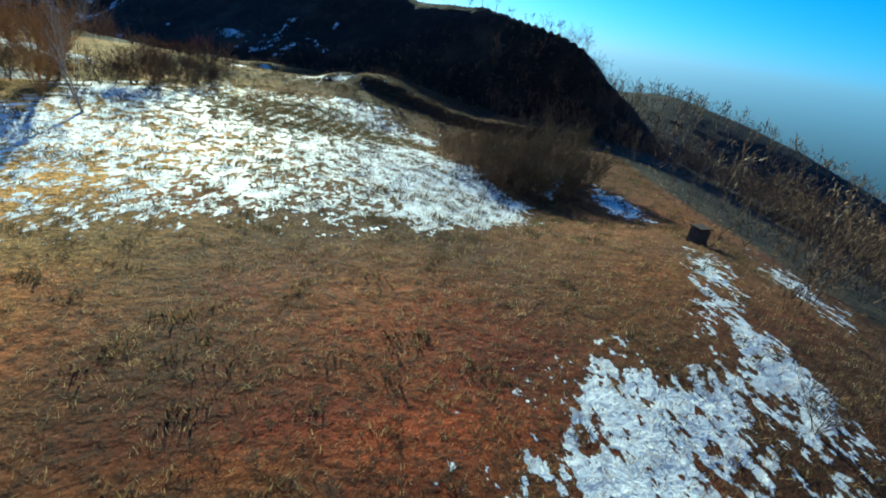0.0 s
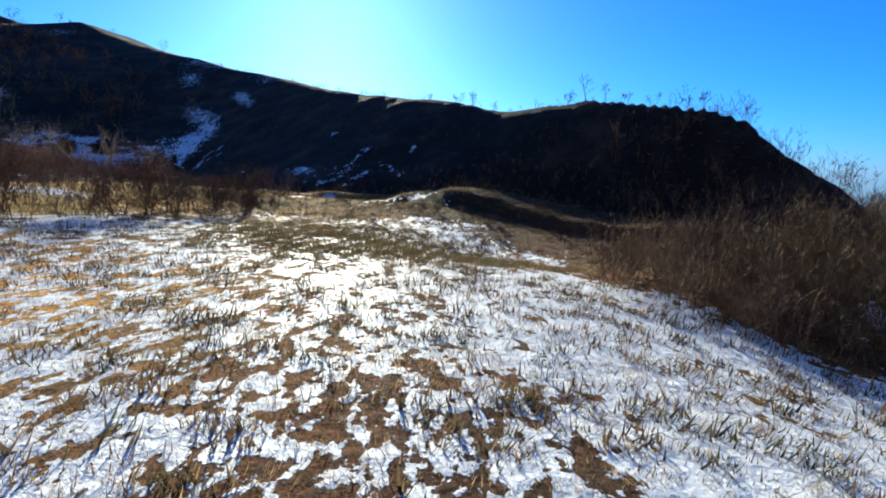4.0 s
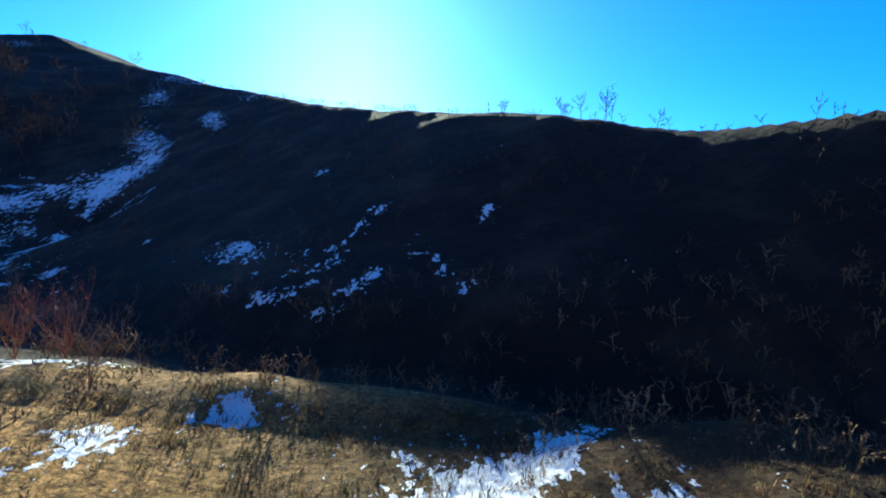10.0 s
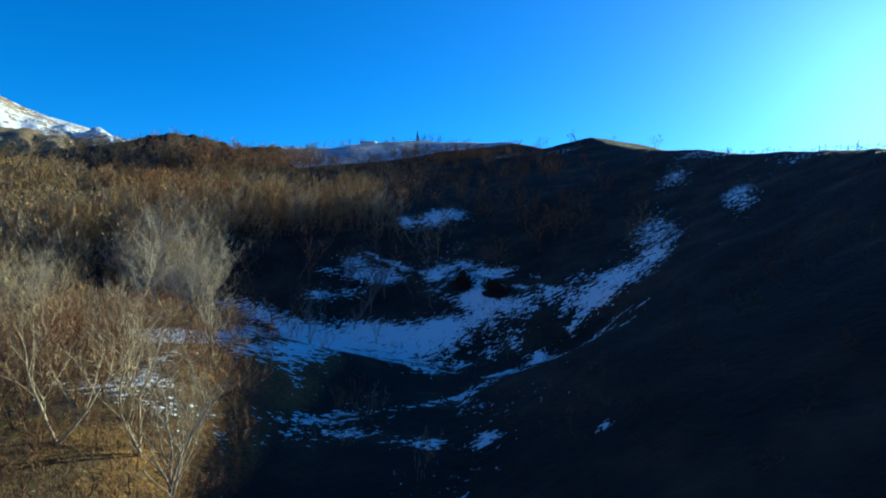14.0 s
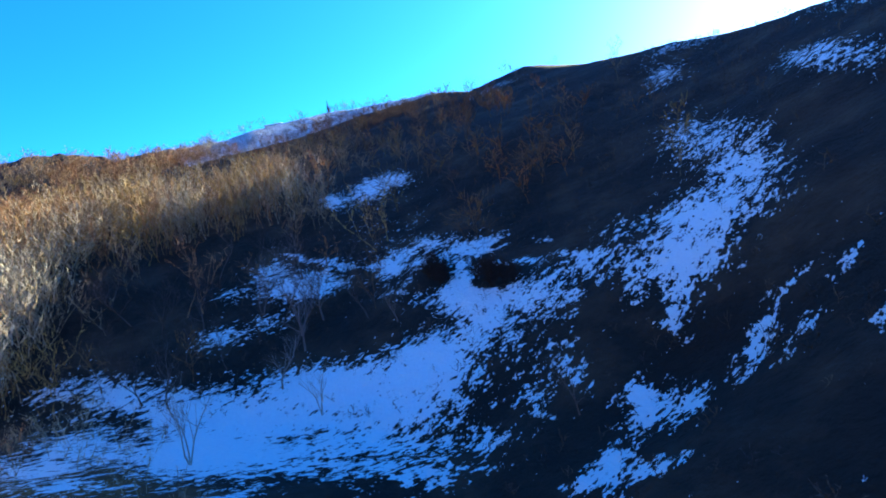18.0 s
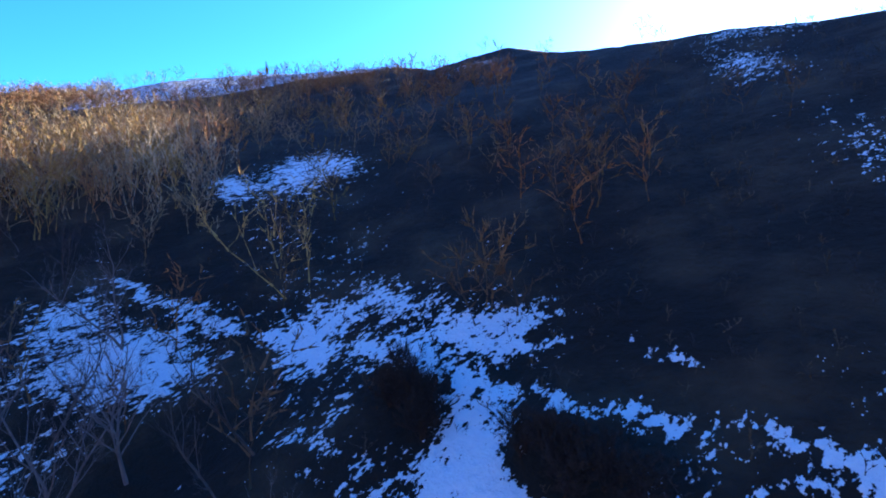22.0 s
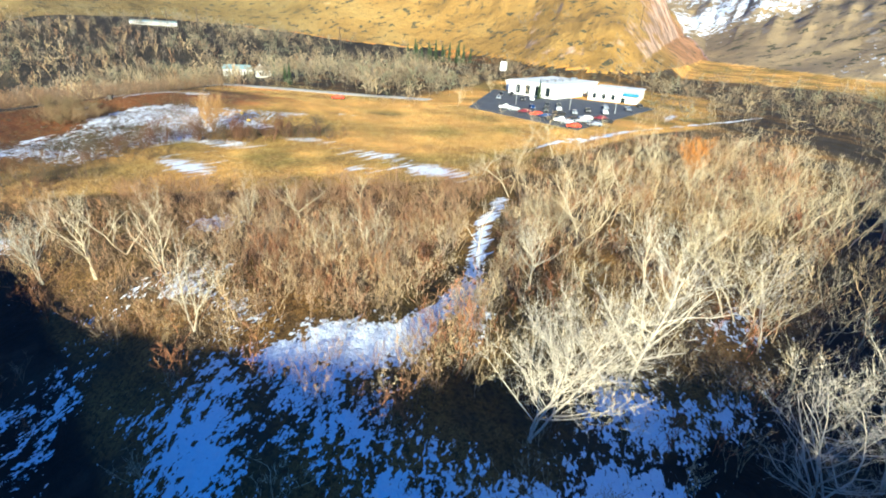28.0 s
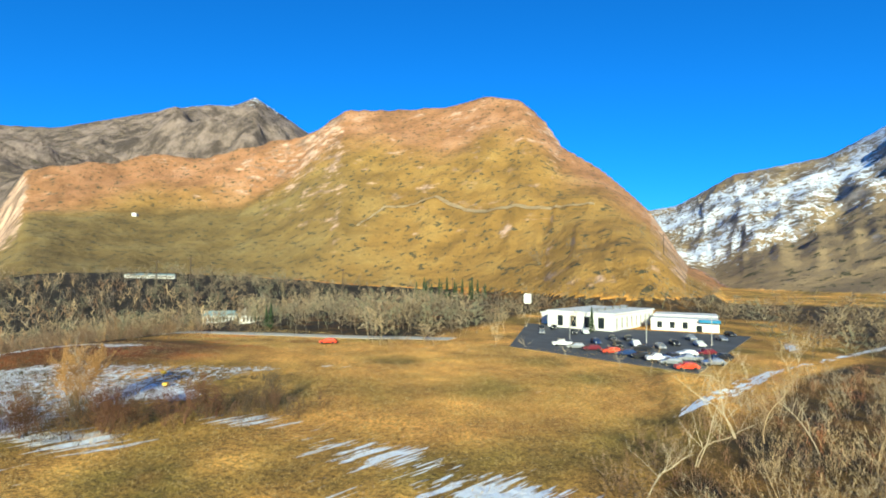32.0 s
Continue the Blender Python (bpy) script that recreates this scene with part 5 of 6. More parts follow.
# shrubs by the field
bare_tree(-23.5, 3.0, 7.6, 60, (0.50, 0.29, 0.10), "rust-orange leafless bush casting a shadow on the field", "shrub", limbs=11, subs=7, twigs=10, spread=0.55, clear=0.05, stems=8, thick=0.01, tip=0.016)
bare_tree(-18.0, 0.5, 8.5, 61, (0.5, 0.42, 0.32), "pale leafless tree behind a rust-orange bush", limbs=10, spread=0.4, stems=2)
for n, (x, y, h) in enumerate([(20.5, 10.0, 6.2), (23.0, 7.0, 6.8), (25.0, 11.5, 6.8), (18.0, 12.5, 5.2), (26.0, 7.0, 6.0), (22.5, 13.5, 6.2), (19.5, 5.5, 5.0), (16.0, 13.0, 4.4), (21.5, 3.0, 4.6), (14.0, 16.0, 3.6), (24.0, 4.5, 5.0), (17.5, 8.5, 4.6)]):
    bare_tree(x, y, 0.72 * h, 70 + n, (0.22, 0.16, 0.08), "brown leafless bush in a clump beside the snow", "shrub", limbs=9, subs=7, twigs=9, spread=0.6, clear=0.04, stems=7, group="bush clump", thick=0.009, tip=0.009)
for n, (x, y, h) in enumerate([(30.5, -23.5, 2.4), (-26.0, 46.0, 2.0), (-31.0, 55.0, 3.4), (-36.0, 58.0, 4.0), (-38.0, 57.0, 3.6), (0.8, 25.0, 0.9), (-6.0, 40.5, 1.0), (-10.5, 43.0, 0.8), (3.0, 36.0, 1.1)]):
    bare_tree(x, y, h, 80 + n, (0.30, 0.20, 0.12) if n not in (3, 4) else (0.38, 0.16, 0.08), "small brown leafless shrub in the grass" if h < 2.6 else "reddish-brown leafless shrub by the mound", "shrub", limbs=7, subs=4, twigs=4, spread=0.5, clear=0.05, stems=5, thick=0.011)


for n, (x, y, h) in enumerate([(-133.2, 109.6, 3.2), (-135.6, 110.4, 2.6), (-131.0, 109.0, 2.6), (-123.2, 112.2, 3.0), (-121.0, 112.6, 2.6), (-125.4, 111.6, 2.4), (-134.4, 109.0, 2.6), (-132.0, 110.2, 2.8), (-122.0, 111.2, 2.5), (-124.4, 112.6, 2.6), (-119.4, 112.8, 2.4)]):
    bare_tree(x, y, h, 160 + n, (0.05, 0.036, 0.028), "dark dense oak thicket above the shaded snow", "shrub", limbs=10, subs=7, twigs=8, spread=0.8, clear=0.02, stems=7, thick=0.012, tip=0.014, group="dark thickets")
for n, (x, y, h) in enumerate([(25.9, -27.4, 2.2), (1.8, 30.8, 1.0), (3.0, 29.5, 0.8), (-12.3, 34.3, 1.3), (-9.1, 33.1, 1.2), (1.8, 21.0, 0.7), (-6.3, 43.2, 1.4), (-4.5, 42.6, 1.3), (-1.4, 41.6, 1.3), (2.8, 39.6, 1.2), (-7.5, 42.0, 1.1)]):
    bare_tree(x, y, h, 180 + n, (0.20, 0.13, 0.08), "low brown leafless shrub in the grass", "shrub", limbs=8, subs=5, twigs=6, spread=0.7, clear=0.02, stems=5, thick=0.010, group="field shrubs")
bare_tree(-128.3, -26.9, 7.5, 195, (0.60, 0.24, 0.03), "bright orange leafless willow bush in pale brush", "shrub", limbs=10, subs=6, twigs=8, spread=0.4, clear=0.03, stems=7, thick=0.009, tip=0.02)
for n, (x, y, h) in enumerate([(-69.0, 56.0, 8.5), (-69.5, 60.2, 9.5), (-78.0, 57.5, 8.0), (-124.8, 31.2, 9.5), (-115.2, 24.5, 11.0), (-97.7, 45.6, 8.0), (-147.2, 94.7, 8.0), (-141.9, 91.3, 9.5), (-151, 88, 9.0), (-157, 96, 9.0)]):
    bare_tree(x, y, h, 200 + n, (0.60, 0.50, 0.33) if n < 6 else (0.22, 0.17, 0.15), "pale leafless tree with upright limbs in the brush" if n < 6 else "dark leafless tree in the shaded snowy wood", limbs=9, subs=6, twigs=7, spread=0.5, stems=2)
# more wide-crowned trees along the foot of the shaded side, their tops in the sun
vase_rng = np.random.default_rng(63)
for x, y, size in ((-144, 50, 1.1), (-156.5, 51, 1.2), (-163, 46.5, 1.15), (-171, 45, 1.1), (-158, 41, 1.05), (-179, 41, 1.05), (-167, 54, 1.1), (-187, 48, 1.1)):
    copy_thing(VASE, pose(x, y, ground_at(x, y) - 0.08, 0, 0, vase_rng.uniform(0, 360)) @ Matrix.Scale(size, 4))
# leafless trees standing in the shaded snow of the hollow: two kinds, repeated
shade_rng = np.random.default_rng(57)
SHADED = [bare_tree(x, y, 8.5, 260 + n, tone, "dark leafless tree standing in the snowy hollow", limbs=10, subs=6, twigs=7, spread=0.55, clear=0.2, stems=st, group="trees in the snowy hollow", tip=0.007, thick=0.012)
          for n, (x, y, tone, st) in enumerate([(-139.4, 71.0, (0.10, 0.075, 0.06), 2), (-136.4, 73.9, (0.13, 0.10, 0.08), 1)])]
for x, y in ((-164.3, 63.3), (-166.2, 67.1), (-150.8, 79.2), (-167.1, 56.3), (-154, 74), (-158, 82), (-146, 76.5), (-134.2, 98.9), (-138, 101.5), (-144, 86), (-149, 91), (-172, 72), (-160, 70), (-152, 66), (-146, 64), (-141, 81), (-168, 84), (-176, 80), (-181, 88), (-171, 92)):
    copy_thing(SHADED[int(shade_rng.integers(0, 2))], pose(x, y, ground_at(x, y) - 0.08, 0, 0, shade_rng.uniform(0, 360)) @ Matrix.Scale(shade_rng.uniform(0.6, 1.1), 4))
# a belt of tall bushes between the field and the mound: three kinds, repeated
belt_rng = np.random.default_rng(91)
# these browns too are darkened to carry the belt's backlit shade
BELT = [bare_tree(x, y, 5.0, 240 + n, tone, "dark brown leafless bush in the belt beside the field", "shrub", limbs=8, subs=6, twigs=8, spread=0.6, clear=0.04, stems=6, group="bush belt", thick=0.010, tip=0.010)
        for n, (x, y, tone) in enumerate([(-34, 5, (0.16, 0.11, 0.06)), (-22, 17, (0.18, 0.09, 0.05)), (-23, 32, (0.13, 0.10, 0.06))])]
for ax, ay, bx, by, many in ((-43, -9, -35, 3, 7), (-35, 3, -26, 11, 7), (-26, 11, -20, 19, 6), (-20, 20, -22, 34, 7), (-26, 40, -36, 50, 7)):
    for k in range(many):
        u = (k + belt_rng.uniform(0, 1)) / many
        x, y = ax + (bx - ax) * u - abs(belt_rng.normal(0, 2.2)), ay + (by - ay) * u + belt_rng.normal(0, 0.8)
        copy_thing(BELT[int(belt_rng.integers(0, 3))], pose(x, y, ground_at(x, y) - 0.08, 0, 0, belt_rng.uniform(0, 360)) @ Matrix.Scale(belt_rng.uniform(0.4, 0.85) * (0.7 if y > 30 else 1.35 if y < 13 else 1), 4))
# the trees of the wood on the bank: six kinds, repeated
wood_rng = np.random.default_rng(77)
KINDS = [bare_tree(x, y, 8.0, 220 + n, tone, "pale leafless tree standing in winter brush", limbs=7, subs=6, twigs=7, spread=sp, clear=0.25, stems=st, group="trees of the bank", tip=0.006, thick=0.011)
         for n, (x, y, tone, sp, st) in enumerate([(-100, 8, PALE, 0.5, 1), (-118, 12, TAN, 0.6, 2), (-84, 30, PALE, 0.7, 1), (-130, 20, PALE, 0.45, 2), (-142, -5, TAN, 0.55, 1), (-95, -12, PALE, 0.6, 2)])]
bank_spots = spread(wood_rng, -190, -72, -55, 60, 420, lambda x, y: bank(x, y) * (1 - 0.75 * step(-116, -100, x)))[:120]
for x, y in bank_spots:
    s = wood_rng.uniform(0.7, 1.2)
    copy_thing(KINDS[int(wood_rng.integers(0, 6))], pose(x, y, ground_at(x, y) - 0.08, 0, 0, wood_rng.uniform(0, 360)) @ Matrix.Scale(s, 4))


# evergreens
def evergreen(x, y, height, seed, label, group=""):
    r = np.random.default_rng(seed)
    tree = thing("evergreen", pose(x, y, ground_at(x, y) - 0.1), label, "tree", group)
    part("trunk", rod(height * 0.025, height * 0.006, 0, height * 0.95, 6), POLE_WOOD, tree)
    v, c = [], []
    for k in range(520):
        u = r.uniform(0.06, 1) ** 0.9
        reach, t = height * 0.24 * (1.05 - u) * r.uniform(0.55, 1.1), r.uniform(0, 6.283)
        p = np.array([math.cos(t) * reach * 0.25, math.sin(t) * reach * 0.25, height * u])
        q = np.array([math.cos(t) * reach, math.sin(t) * reach, height * (u - 0.05 * r.uniform(0.2, 1.5))])
        w = np.array([-math.sin(t), math.cos(t), r.uniform(-0.5, 0.5)]) * height * 0.022
        v += [p - w, p + w, q]
        c += [np.array((0.05, 0.075, 0.03)) * r.uniform(0.6, 1.5)] * 3
    part("foliage", raw_mesh("foliage", np.array(v), np.arange(len(v)).reshape(-1, 3), NEEDLE, np.array(c)), None, tree)
    return tree


for n in range(14):
    evergreen(22 + n * 3.0 + (n % 3) * 0.8, -259 + 1.25 * n + (n * 5 % 3), 11 + (n * 7 % 5), 100 + n, "green pine in a row behind the leafless woods", "row of pines")
for n, (x, y, h) in enumerate([(-66, -128.5, 8.5), (52, -99, 8), (-460, 203, 9), (-452, 206, 5), (-486, 182, 5), (-430, 212, 5), (28, -82, 9), (36, -88, 7.5)]):
    evergreen(x, y, h, 120 + n, "dark green spruce standing among bare trees" if x > -300 else "dark spruce on the snowy ridge")
for n in range(16):
    x = -395 - 9 * n
    bare_tree(x, 206 + 6 * math.sin(n * 2.1) - 0.25 * abs(n - 8) * 4, 4 + (n * 5 % 4), 140 + n, (0.12, 0.1, 0.08), "leafless tree on the far snowy ridge", limbs=7, subs=3, twigs=2, spread=0.35, group="far ridge trees", tip=0.03, split=False)

lot_rng = np.random.default_rng(55)
for x, y, h in ((-46, -92, 6), (-42, -100, 7), (-40, -110, 8), (-38, -122, 7), (-43, -131, 8), (-46, -138, 7), (-58, -134, 7), (-62, -129, 6), (-50, -80, 5), (-60, -76, 4.5), (-70, -72.5, 4.5), (-82, -66.5, 4.5), (-88, -62.5, 5), (-104, -66, 5), (-112, -78, 6), (-116, -92, 6.5), (-118, -104, 6), (-57, -141, 7)):
    copy_thing(KINDS[int(lot_rng.integers(0, 6))], pose(x, y, ground_at(x, y) - 0.08, 0, 0, lot_rng.uniform(0, 360)) @ Matrix.Scale(h / 8, 4))

# ---- parking lot and the long white building ----


def flat_patch(name, corners, lift, mat, label, category):
    """A thin paved slab draped on the land between four corners."""
    bm = bmesh.new()
    n = 24
    grid = [[None] * (n + 1) for _ in range(n + 1)]
    for i in range(n + 1):
        for j in range(n + 1):
            u, v = i / n, j / n
            p = [(1 - u) * (1 - v) * corners[0][k] + u * (1 - v) * corners[1][k] + u * v * corners[2][k] + (1 - u) * v * corners[3][k] for k in (0, 1)]
            grid[i][j] = bm.verts.new((p[0], p[1], ground_at(*p) + lift))
    for i in range(n):
        for j in range(n):
            bm.faces.new((grid[i][j], grid[i + 1][j], grid[i + 1][j + 1], grid[i][j + 1]))
    ext = bmesh.ops.extrude_face_region(bm, geom=bm.faces[:])
    for v in ext["geom"]:
        if isinstance(v, bmesh.types.BMVert):
            v.co.z -= 0.3
    bmesh.ops.recalc_face_normals(bm, faces=bm.faces)
    return tagged(part(name, bm, mat), label, category, kind="structure")


flat_patch("pavement_parking", [(-53, -83), (-96, -66), (-112, -142), (-39, -146)], 0.14, ASPHALT, "dark asphalt car park beside the white building", "car park")
flat_patch("road", [(-34, -86), (70, -52), (72, -57), (-34, -92)], 0.12, CONCRETE, "narrow pale road along the trees behind the field", "road")

base = ground_at(-80, -150) - 0.15
MAIN = pose(-72, -133, base, 0, 0, -104.4)
building = thing("school_building", MAIN, "long white flat-roofed building with dark window strips", "building")
part("wall", block(0, 40, 0, 24, 0, 5.6, 0.05), STUCCO, building)
roof = part("roof", block(-0.5, 40.5, -0.5, 24.5, 5.6, 6.2, 0.08), ROOFING, building, "pale flat roof")
for k in range(8):
    for y0, y1 in ((-0.06, 0.1),):
        w = part("window", block(3.05 + k * 4.6, 3.65 + k * 4.6, y0, y1, 0.9, 4.6), DARK, building)
        part("frame", block(2.93 + k * 4.6, 3.77 + k * 4.6, -0.03, 0.08, 0.78, 4.72), CONCRETE, w)
for k in range(4):
    w = part("window", block(-0.06, 0.1, 3 + k * 5, 5 + k * 5, 1.0, 4.6), DARK, building)
    part("frame", block(-0.03, 0.08, 2.85 + k * 5, 5.15 + k * 5, 0.85, 4.75), CONCRETE, w)
for k in range(5):
    part("roof_unit", block(5 + k * 7, 7 + k * 7, 8, 10.2, 6.2, 7.3, 0.06), STEEL, roof)
wing = thing("building_wing", pose(-82.6, -163, base, 0, 0, 180), "low white wing with a blue awning at its end", "building")
part("wall", block(0, 21, 0, 14, 0, 4.2, 0.05), STUCCO, wing)
part("roof", block(0, 21.4, -14.3 + 14, 14.3, 4.2, 4.7, 0.06), ROOFING, wing)
part("wall", block(0, 21, -14, -0.05, 0, 4.2, 0.05), STUCCO, wing)
part("awning", block(15.0, 21.4, -15.6, -14.2, 3.3, 4.3, 0.08), BLUE_TRIM, wing, "blue awning")
for k in range(3):
    part("window", block(2 + k * 4, 3.6 + k * 4, -14.08, -13.9, 1.0, 3.2), DARK, wing)
part("door", block(14.2, 16.0, -14.08, -13.9, 0.0, 2.3), DARK, wing)
hall = thing("building_hall", pose(-57, -147, base, 0, 0, -104.4), "low cream front block of the long building", "building")
part("wall", block(0, 16, 0, 14, 0, 4.2, 0.05), STUCCO, hall)
part("roof", block(-0.4, 16.4, -0.4, 14.4, 4.2, 4.7, 0.06), ROOFING, hall)
part("door", block(-0.08, 0.1, 6, 9, 0, 2.6), DARK, hall)

CARS = [plain("car_white", (0.75, 0.75, 0.74), 0.25), plain("car_black", (0.02, 0.02, 0.025), 0.2), plain("car_blue", (0.02, 0.04, 0.12), 0.2), plain("car_silver", (0.42, 0.43, 0.45), 0.25, 0.6),
        plain("car_red", (0.62, 0.06, 0.02), 0.25), plain("car_maroon", (0.13, 0.02, 0.03), 0.25)]


def car_body(pickup):
    """Outline of a car's side, drawn out to its width and narrowed at the top."""
    side = [(-2.25, 0.35), (-2.3, 0.75), (-2.2, 0.95), (-1.9, 1.0), (-1.55, 1.45), (0.35, 1.48), (1.05, 1.02), (2.1, 0.88), (2.28, 0.62), (2.25, 0.35)]
    if pickup:
        side = [(-2.7, 0.5), (-2.7, 1.1), (-0.6, 1.12), (-0.5, 1.75), (0.75, 1.75), (1.35, 1.18), (2.5, 1.08), (2.65, 0.8), (2.6, 0.45)]
    bm = bmesh.new()
    left = [bm.verts.new((x, -0.9 + (0.16 if z > 1.3 else 0), z)) for x, z in side]
    right = [bm.verts.new((x, 0.9 - (0.16 if z > 1.3 else 0), z)) for x, z in side]
    bm.faces.new(left)
    bm.faces.new(right[::-1])
    for i in range(len(side)):
        j = (i + 1) % len(side)
        bm.faces.new((left[j], left[i], right[i], right[j]))
    bmesh.ops.recalc_face_normals(bm, faces=bm.faces)
    bmesh.ops.bevel(bm, geom=bm.edges[:], offset=0.05, segments=2, affect="EDGES")
    return bm


def car(x, y, turn, colour, pickup, label, category):
    ob = thing("pickup_truck" if pickup else "car", pose(x, y, ground_at(x, y) + 0.15, 0, 0, turn), label, category, "parked cars")
    body = part("body", car_body(pickup), CARS[colour], ob)
    x0, x1, z0, z1 = (-0.42, 0.95, 1.2, 1.62) if pickup else (-1.5, 0.72, 1.04, 1.38)
    for y0 in (-0.80, 0.74):
        part("side_window", block(x0, x1, y0, y0 + 0.06, z0, z1, 0.01), DARK, body)
    part("windscreen", block(x1 - 0.02, x1 + 0.10, -0.68, 0.68, z0, z1 - 0.02, 0.02), DARK, body)
    for wx in (-1.4, 1.45):
        for wy in (-0.84, 0.84):
            bm = bmesh.new()
            bmesh.ops.create_cone(bm, cap_ends=True, segments=14, radius1=0.34, radius2=0.34, depth=0.22, matrix=pose(wx * (1.15 if pickup else 1), wy, 0.34, 90))
            part("wheel", bm, RUBBER, ob)
    for wy in (-0.6, 0.6):
        part("headlight", block(2.2 if not pickup else 2.55, 2.3 if not pickup else 2.66, wy - 0.17, wy + 0.17, 0.62 if not pickup else 0.8, 0.76 if not pickup else 0.95, 0.02), STEEL, body)
    return ob


names = ["white", "black", "dark blue", "silver", "red", "maroon"]
PARKED = [(-88, -98, 3), (-91, -107, 1), (-95, -121, 3), (-97, -108, 0), (-103, -125, 3), (-106, -139, 1), (-94, -88, 0), (-98, -92, 5), (-72, -99, 2), (-75, -109, 1), (-79, -111, 1), (-82, -99, 0), (-84, -92, 1),
          (-78, -96, 1), (-65, -90, 0), (-69, -87, 3), (-73, -86, 5), (-78, -83.5, 4), (-81.5, -82, 2), (-85, -79.5, 1), (-88.5, -77, 0), (-91, -74, 3), (-91, -81, 1), (-94.5, -80, 3), (-94, -69, 4), (-99, -77, 3), (-101, -86, 1),
          (-53, -115, 3), (-50, -126, 1), (-53, -131, 1), (-62, -119, 1), (-65, -122, 0)]
for k, (x, y, c) in enumerate(PARKED):
    pickup = c in (0, 3) and k % 3 == 2
    car(x, y, (24 if y > -95 else 110) + (k * 37 % 9 - 4), c, pickup, f"{names[c]} {'pickup truck' if pickup else 'car'} parked on the dark asphalt car park", "car")
car(-10, -64, 30, 4, False, "red car parked beside the road behind the field", "car")

# ---- houses behind the woods ----
def house(x, y, turn, long, wide, high, roofing, label, porch):
    h = thing("house", pose(x, y, ground_at(x, y) - 0.3, 0, 0, turn) @ pose(-long / 2, -wide, 0), label, "house")
    part("wall", block(0, long, 0, wide, 0, high, 0.03), STUCCO, h)
    bm = bmesh.new()
    rise = wide * (0.28 if long < 20 else 0.12)
    v = [bm.verts.new(p) for p in ((-0.5, -0.5, high), (long + 0.5, -0.5, high), (long + 0.5, wide + 0.5, high), (-0.5, wide + 0.5, high), (0.8, wide / 2, high + rise), (long - 0.8, wide / 2, high + rise))]
    for f in ((0, 1, 5, 4), (2, 3, 4, 5), (1, 2, 5), (3, 0, 4), (3, 2, 1, 0)):
        bm.faces.new([v[i] for i in f])
    part("roof", bm, roofing, h)
    for k in range(max(2, int(long / 1.6))):
        part("window", block(0.5 + k * 1.55, 1.4 + k * 1.55, wide - 0.04, wide + 0.05, 0.9, high - 0.5), DARK, h)
    if porch:
        part("chimney", block(long * 0.7, long * 0.7 + 0.7, wide * 0.4, wide * 0.4 + 0.7, high + rise * 0.5, high + rise + 0.9), CONCRETE, h)
    return h


house(106, -128, 49.5, 15, 8, 3.4, TEAL_ROOF, "white house with a pale teal roof and a row of windows", False)
house(86, -128, 49.5, 9, 8, 3.6, TAN_ROOF, "white house with a tan hipped roof among bare trees", True)

house(284, -212, 49.5, 34, 10, 2.8, TEAL_ROOF, "long low building with a pale teal roof below the mountain", False)


def ribbon(name, line, wide, mat, label):
    """A trodden way across a slope, as a thin band a little above the land."""
    bm = bmesh.new()
    rows = []
    for (ax, ay), (bx, by) in zip(line, line[1:]):
        n = max(2, int(math.hypot(bx - ax, by - ay) / 5))
        side = Vector((-(by - ay), bx - ax, 0)).normalized() * wide / 2
        for k in range(n + 1):
            p = Vector((ax + (bx - ax) * k / n, ay + (by - ay) * k / n, 0))
            rows.append([bm.verts.new((q.x, q.y, ground_at(q.x, q.y) + 0.9)) for q in (p - side, p + side)])
    for a, b in zip(rows, rows[1:]):
        bm.faces.new((a[0], a[1], b[1], b[0]))
    bmesh.ops.solidify(bm, geom=bm.faces[:], thickness=1.2)
    return tagged(part(name, bm, mat), label, "trail", kind="structure")


TRODDEN = plain("trodden_earth", (0.55, 0.42, 0.24), 0.9, size=6)
ribbon("trail", [(244, -429), (240, -455), (235, -473), (205, -484), (176, -490), (135, -470), (96, -451), (50, -442), (15, -441), (-17, -439)], 4.5, TRODDEN, "pale dirt trail across the golden mountain slope")

# ---- poles, tank, boxes ----
def pole(x, y, height, lean, label):
    p = thing("utility_pole", pose(x, y, ground_at(x, y) - 0.3, lean, 0, 40), label, "utility pole", "pole line")
    part("post", rod(0.34, 0.24, 0, height, 8), POLE_WOOD, p)
    arm = part("crossarm", block(-1.6, 1.6, -0.12, 0.12, height - 1.1, height - 0.85), POLE_WOOD, p)
    for k in (-1.4, 0.0, 1.4):
        part("insulator", rod(0.09, 0.06, height - 0.85, height - 0.5, 6, k, 0), STEEL, arm)


for a, d, h in ((242.6, 330, 15), (240.6, 320, 14), (235.8, 350, 21), (232.8, 350, 22), (230.8, 300, 19), (217.3, 345, 17), (204.9, 345, 14), (182.2, 360, 14)):
    pole(-94 - math.sin(radians(a)) * d, 40 + math.cos(radians(a)) * d, h, 0.6, "tall dark wooden utility pole on the golden slope")

tx, ty = -94 + math.sin(radians(163.6)) * 262, 40 + math.cos(radians(163.6)) * 262
tank = thing("water_tank", pose(tx, ty, ground_at(tx, ty) - 0.1), "small white tank on dark legs behind the trees", "tank")
part("vessel", block(-1.7, 1.7, -1.6, 1.6, 3.2, 8.2, 0.3), STUCCO, tank)
for wx in (-1.2, 1.2):
    for wy in (-1.1, 1.1):
        part("leg", block(wx - 0.2, wx + 0.2, wy - 0.2, wy + 0.2, 0, 3.2), POLE_WOOD, tank)
hx, hy = 618, -410
shed = thing("hill_shed", pose(hx, hy, ground_at(hx, hy) - 0.2, 0, 0, 30), "small white square reservoir hut on the slope", "hut")
part("wall", block(-3, 3, -3, 3, 0, 4.6, 0.1), STUCCO, shed)
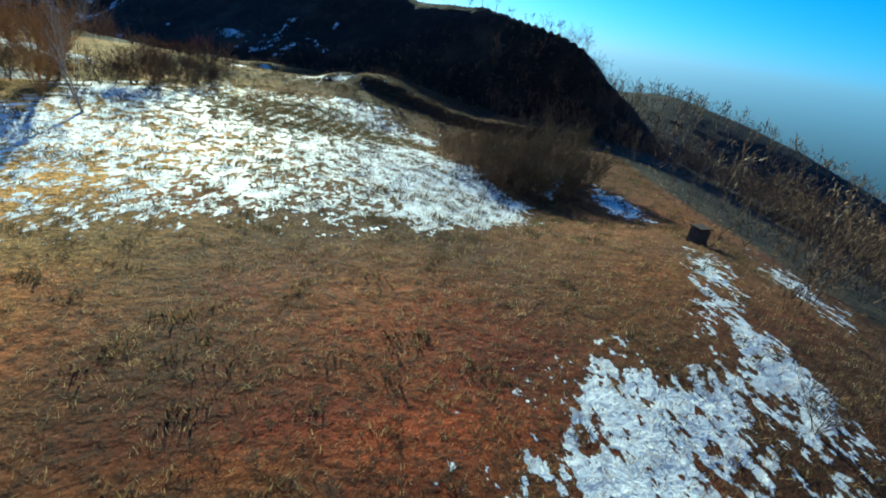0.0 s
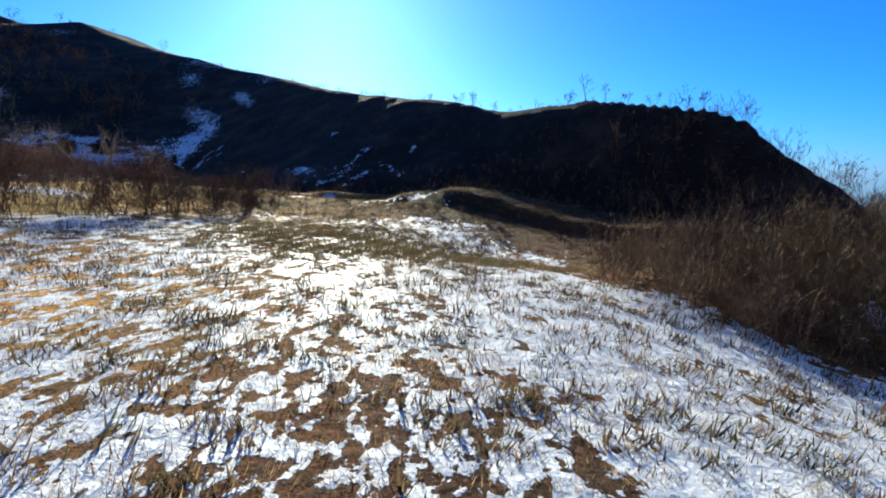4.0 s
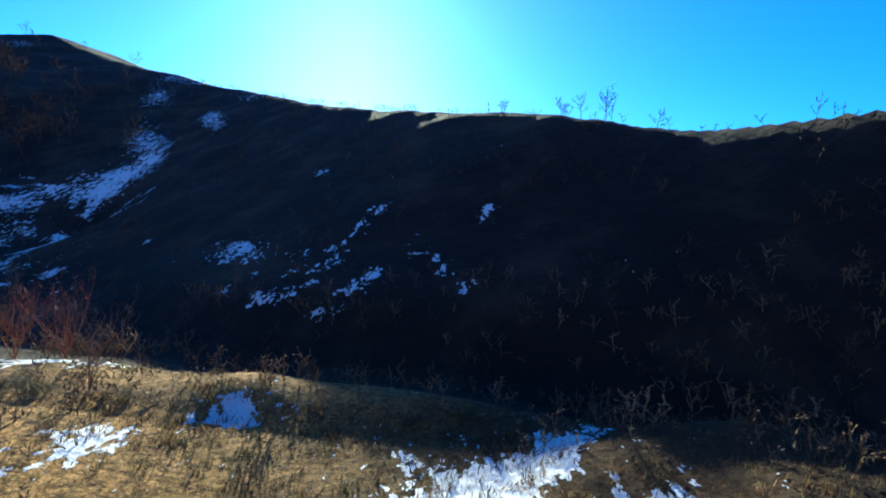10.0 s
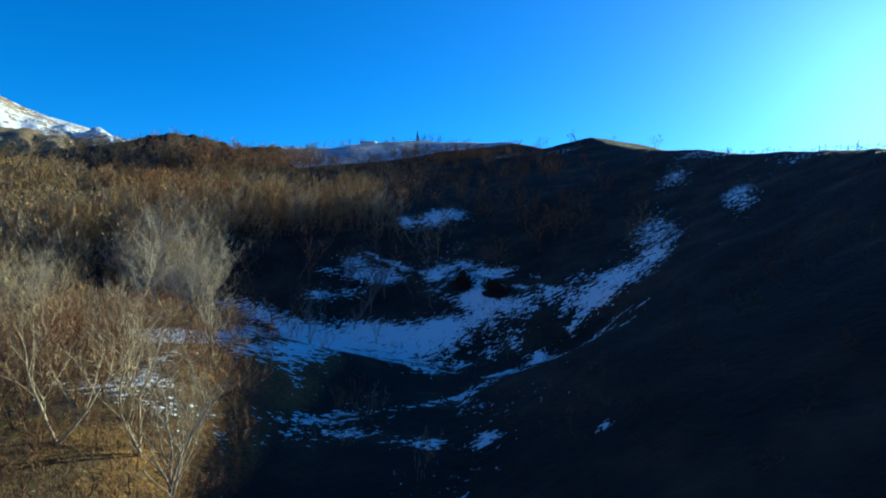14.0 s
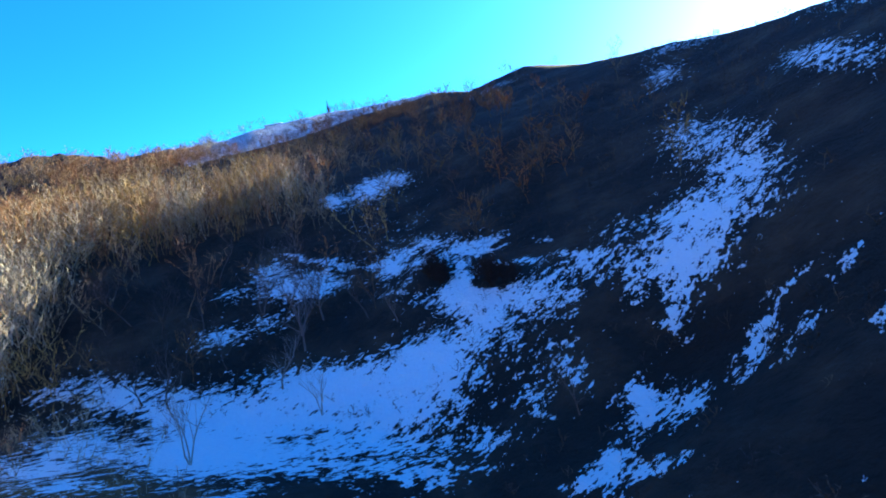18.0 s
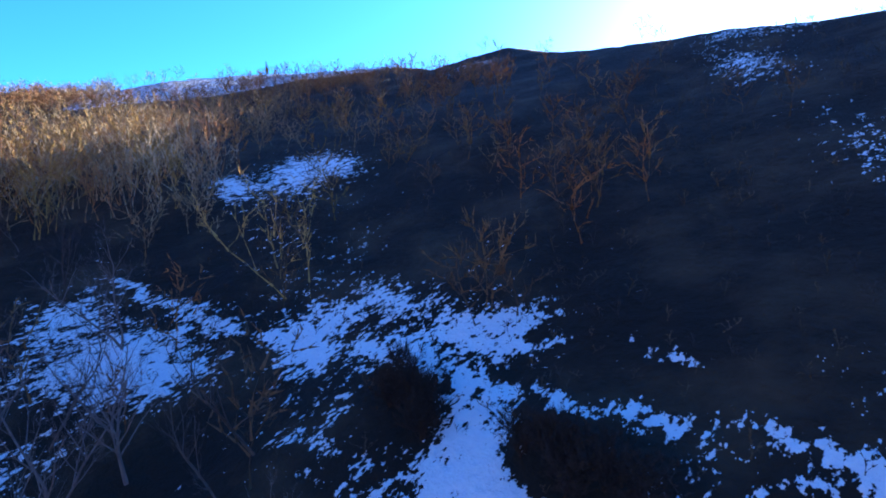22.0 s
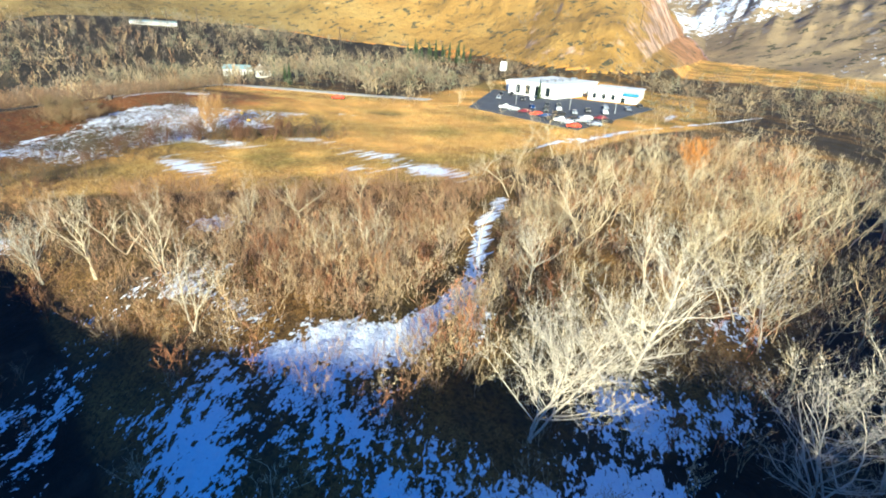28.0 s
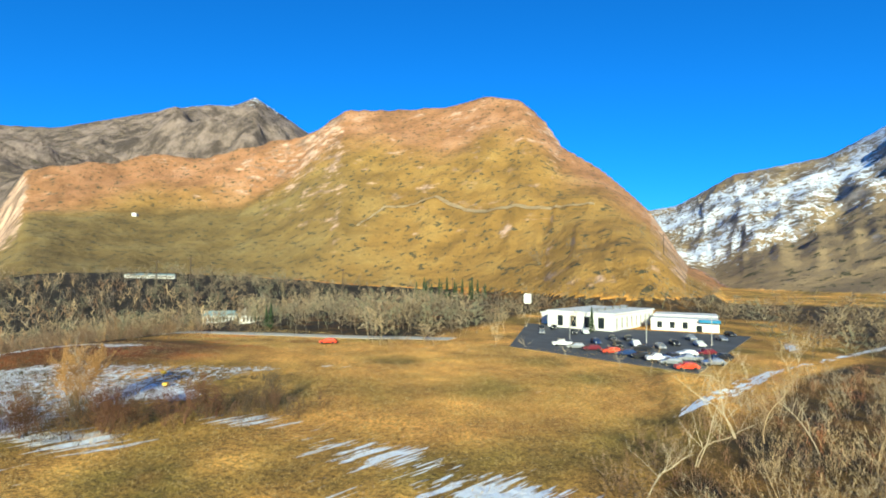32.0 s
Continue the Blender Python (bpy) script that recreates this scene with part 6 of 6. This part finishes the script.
part("roof", block(-3.3, 3.3, -3.3, 3.3, 4.6, 5.0, 0.05), ROOFING, shed)
ux, uy = -498, 168
hut = thing("ridge_house", pose(ux, uy, ground_at(ux, uy) - 0.2, 0, 0, 60), "low pale house on the far snowy ridge", "house")
part("wall", block(-7, 7, -4, 4, 0, 3.2, 0.05), STUCCO, hut)
part("roof", block(-7.6, 7.6, -4.6, 4.6, 3.2, 4.2, 0.3), ROOFING, hut)

stump = thing("utility_box", pose(30.4, -7.5, ground_at(30.4, -7.5) - 0.05, 0, 0, 25), "dark square stump-like box at the field's edge", "box")
part("body", block(-0.55, 0.55, -0.45, 0.45, 0, 1.15, 0.08), BASALT, stump)
part("lid", block(-0.6, 0.6, -0.5, 0.5, 1.15, 1.25, 0.03), POLE_WOOD, stump)
for n, (x, y, hgt) in enumerate(((-13.3, -15.9, 1.1), (-20.5, -11.2, 0.8))):
    marker = thing("field_marker", pose(x, y, ground_at(x, y) - 0.05, 0, 0, 20 * n), "yellow wooden marker box standing on the golden field", "marker", "field markers")
    part("post", block(-0.1, 0.1, -0.1, 0.1, 0, hgt * 0.6), POLE_WOOD, marker)
    part("panel", block(-0.4, 0.4, -0.3, 0.3, hgt * 0.5, hgt, 0.04), YELLOW, marker)
sx, sy = 13.6, -123.6
sign = thing("roadside_sign", pose(sx, sy, ground_at(sx, sy) - 0.05, 0, 0, -30), "white roadside sign on a yellow post", "sign")
part("post", rod(0.14, 0.14, 0, 4.6, 8), YELLOW, sign)
part("panel", block(-0.7, 0.7, 0.15, 0.25, 4.2, 6.2, 0.03), STUCCO, sign)
for n, (x, y) in enumerate(((-64, -104), (-84, -108), (-100, -112))):
    lamp = thing("lot_lamp", pose(x, y, ground_at(x, y) + 0.1, 0, 0, 30), "tall grey lamp post in the car park", "street lamp", "car park lamps")
    part("post", rod(0.12, 0.08, 0, 7.5, 8), STEEL, lamp)
    part("head", block(-0.9, 0.9, -0.18, 0.18, 7.5, 7.7, 0.03), STEEL, lamp)
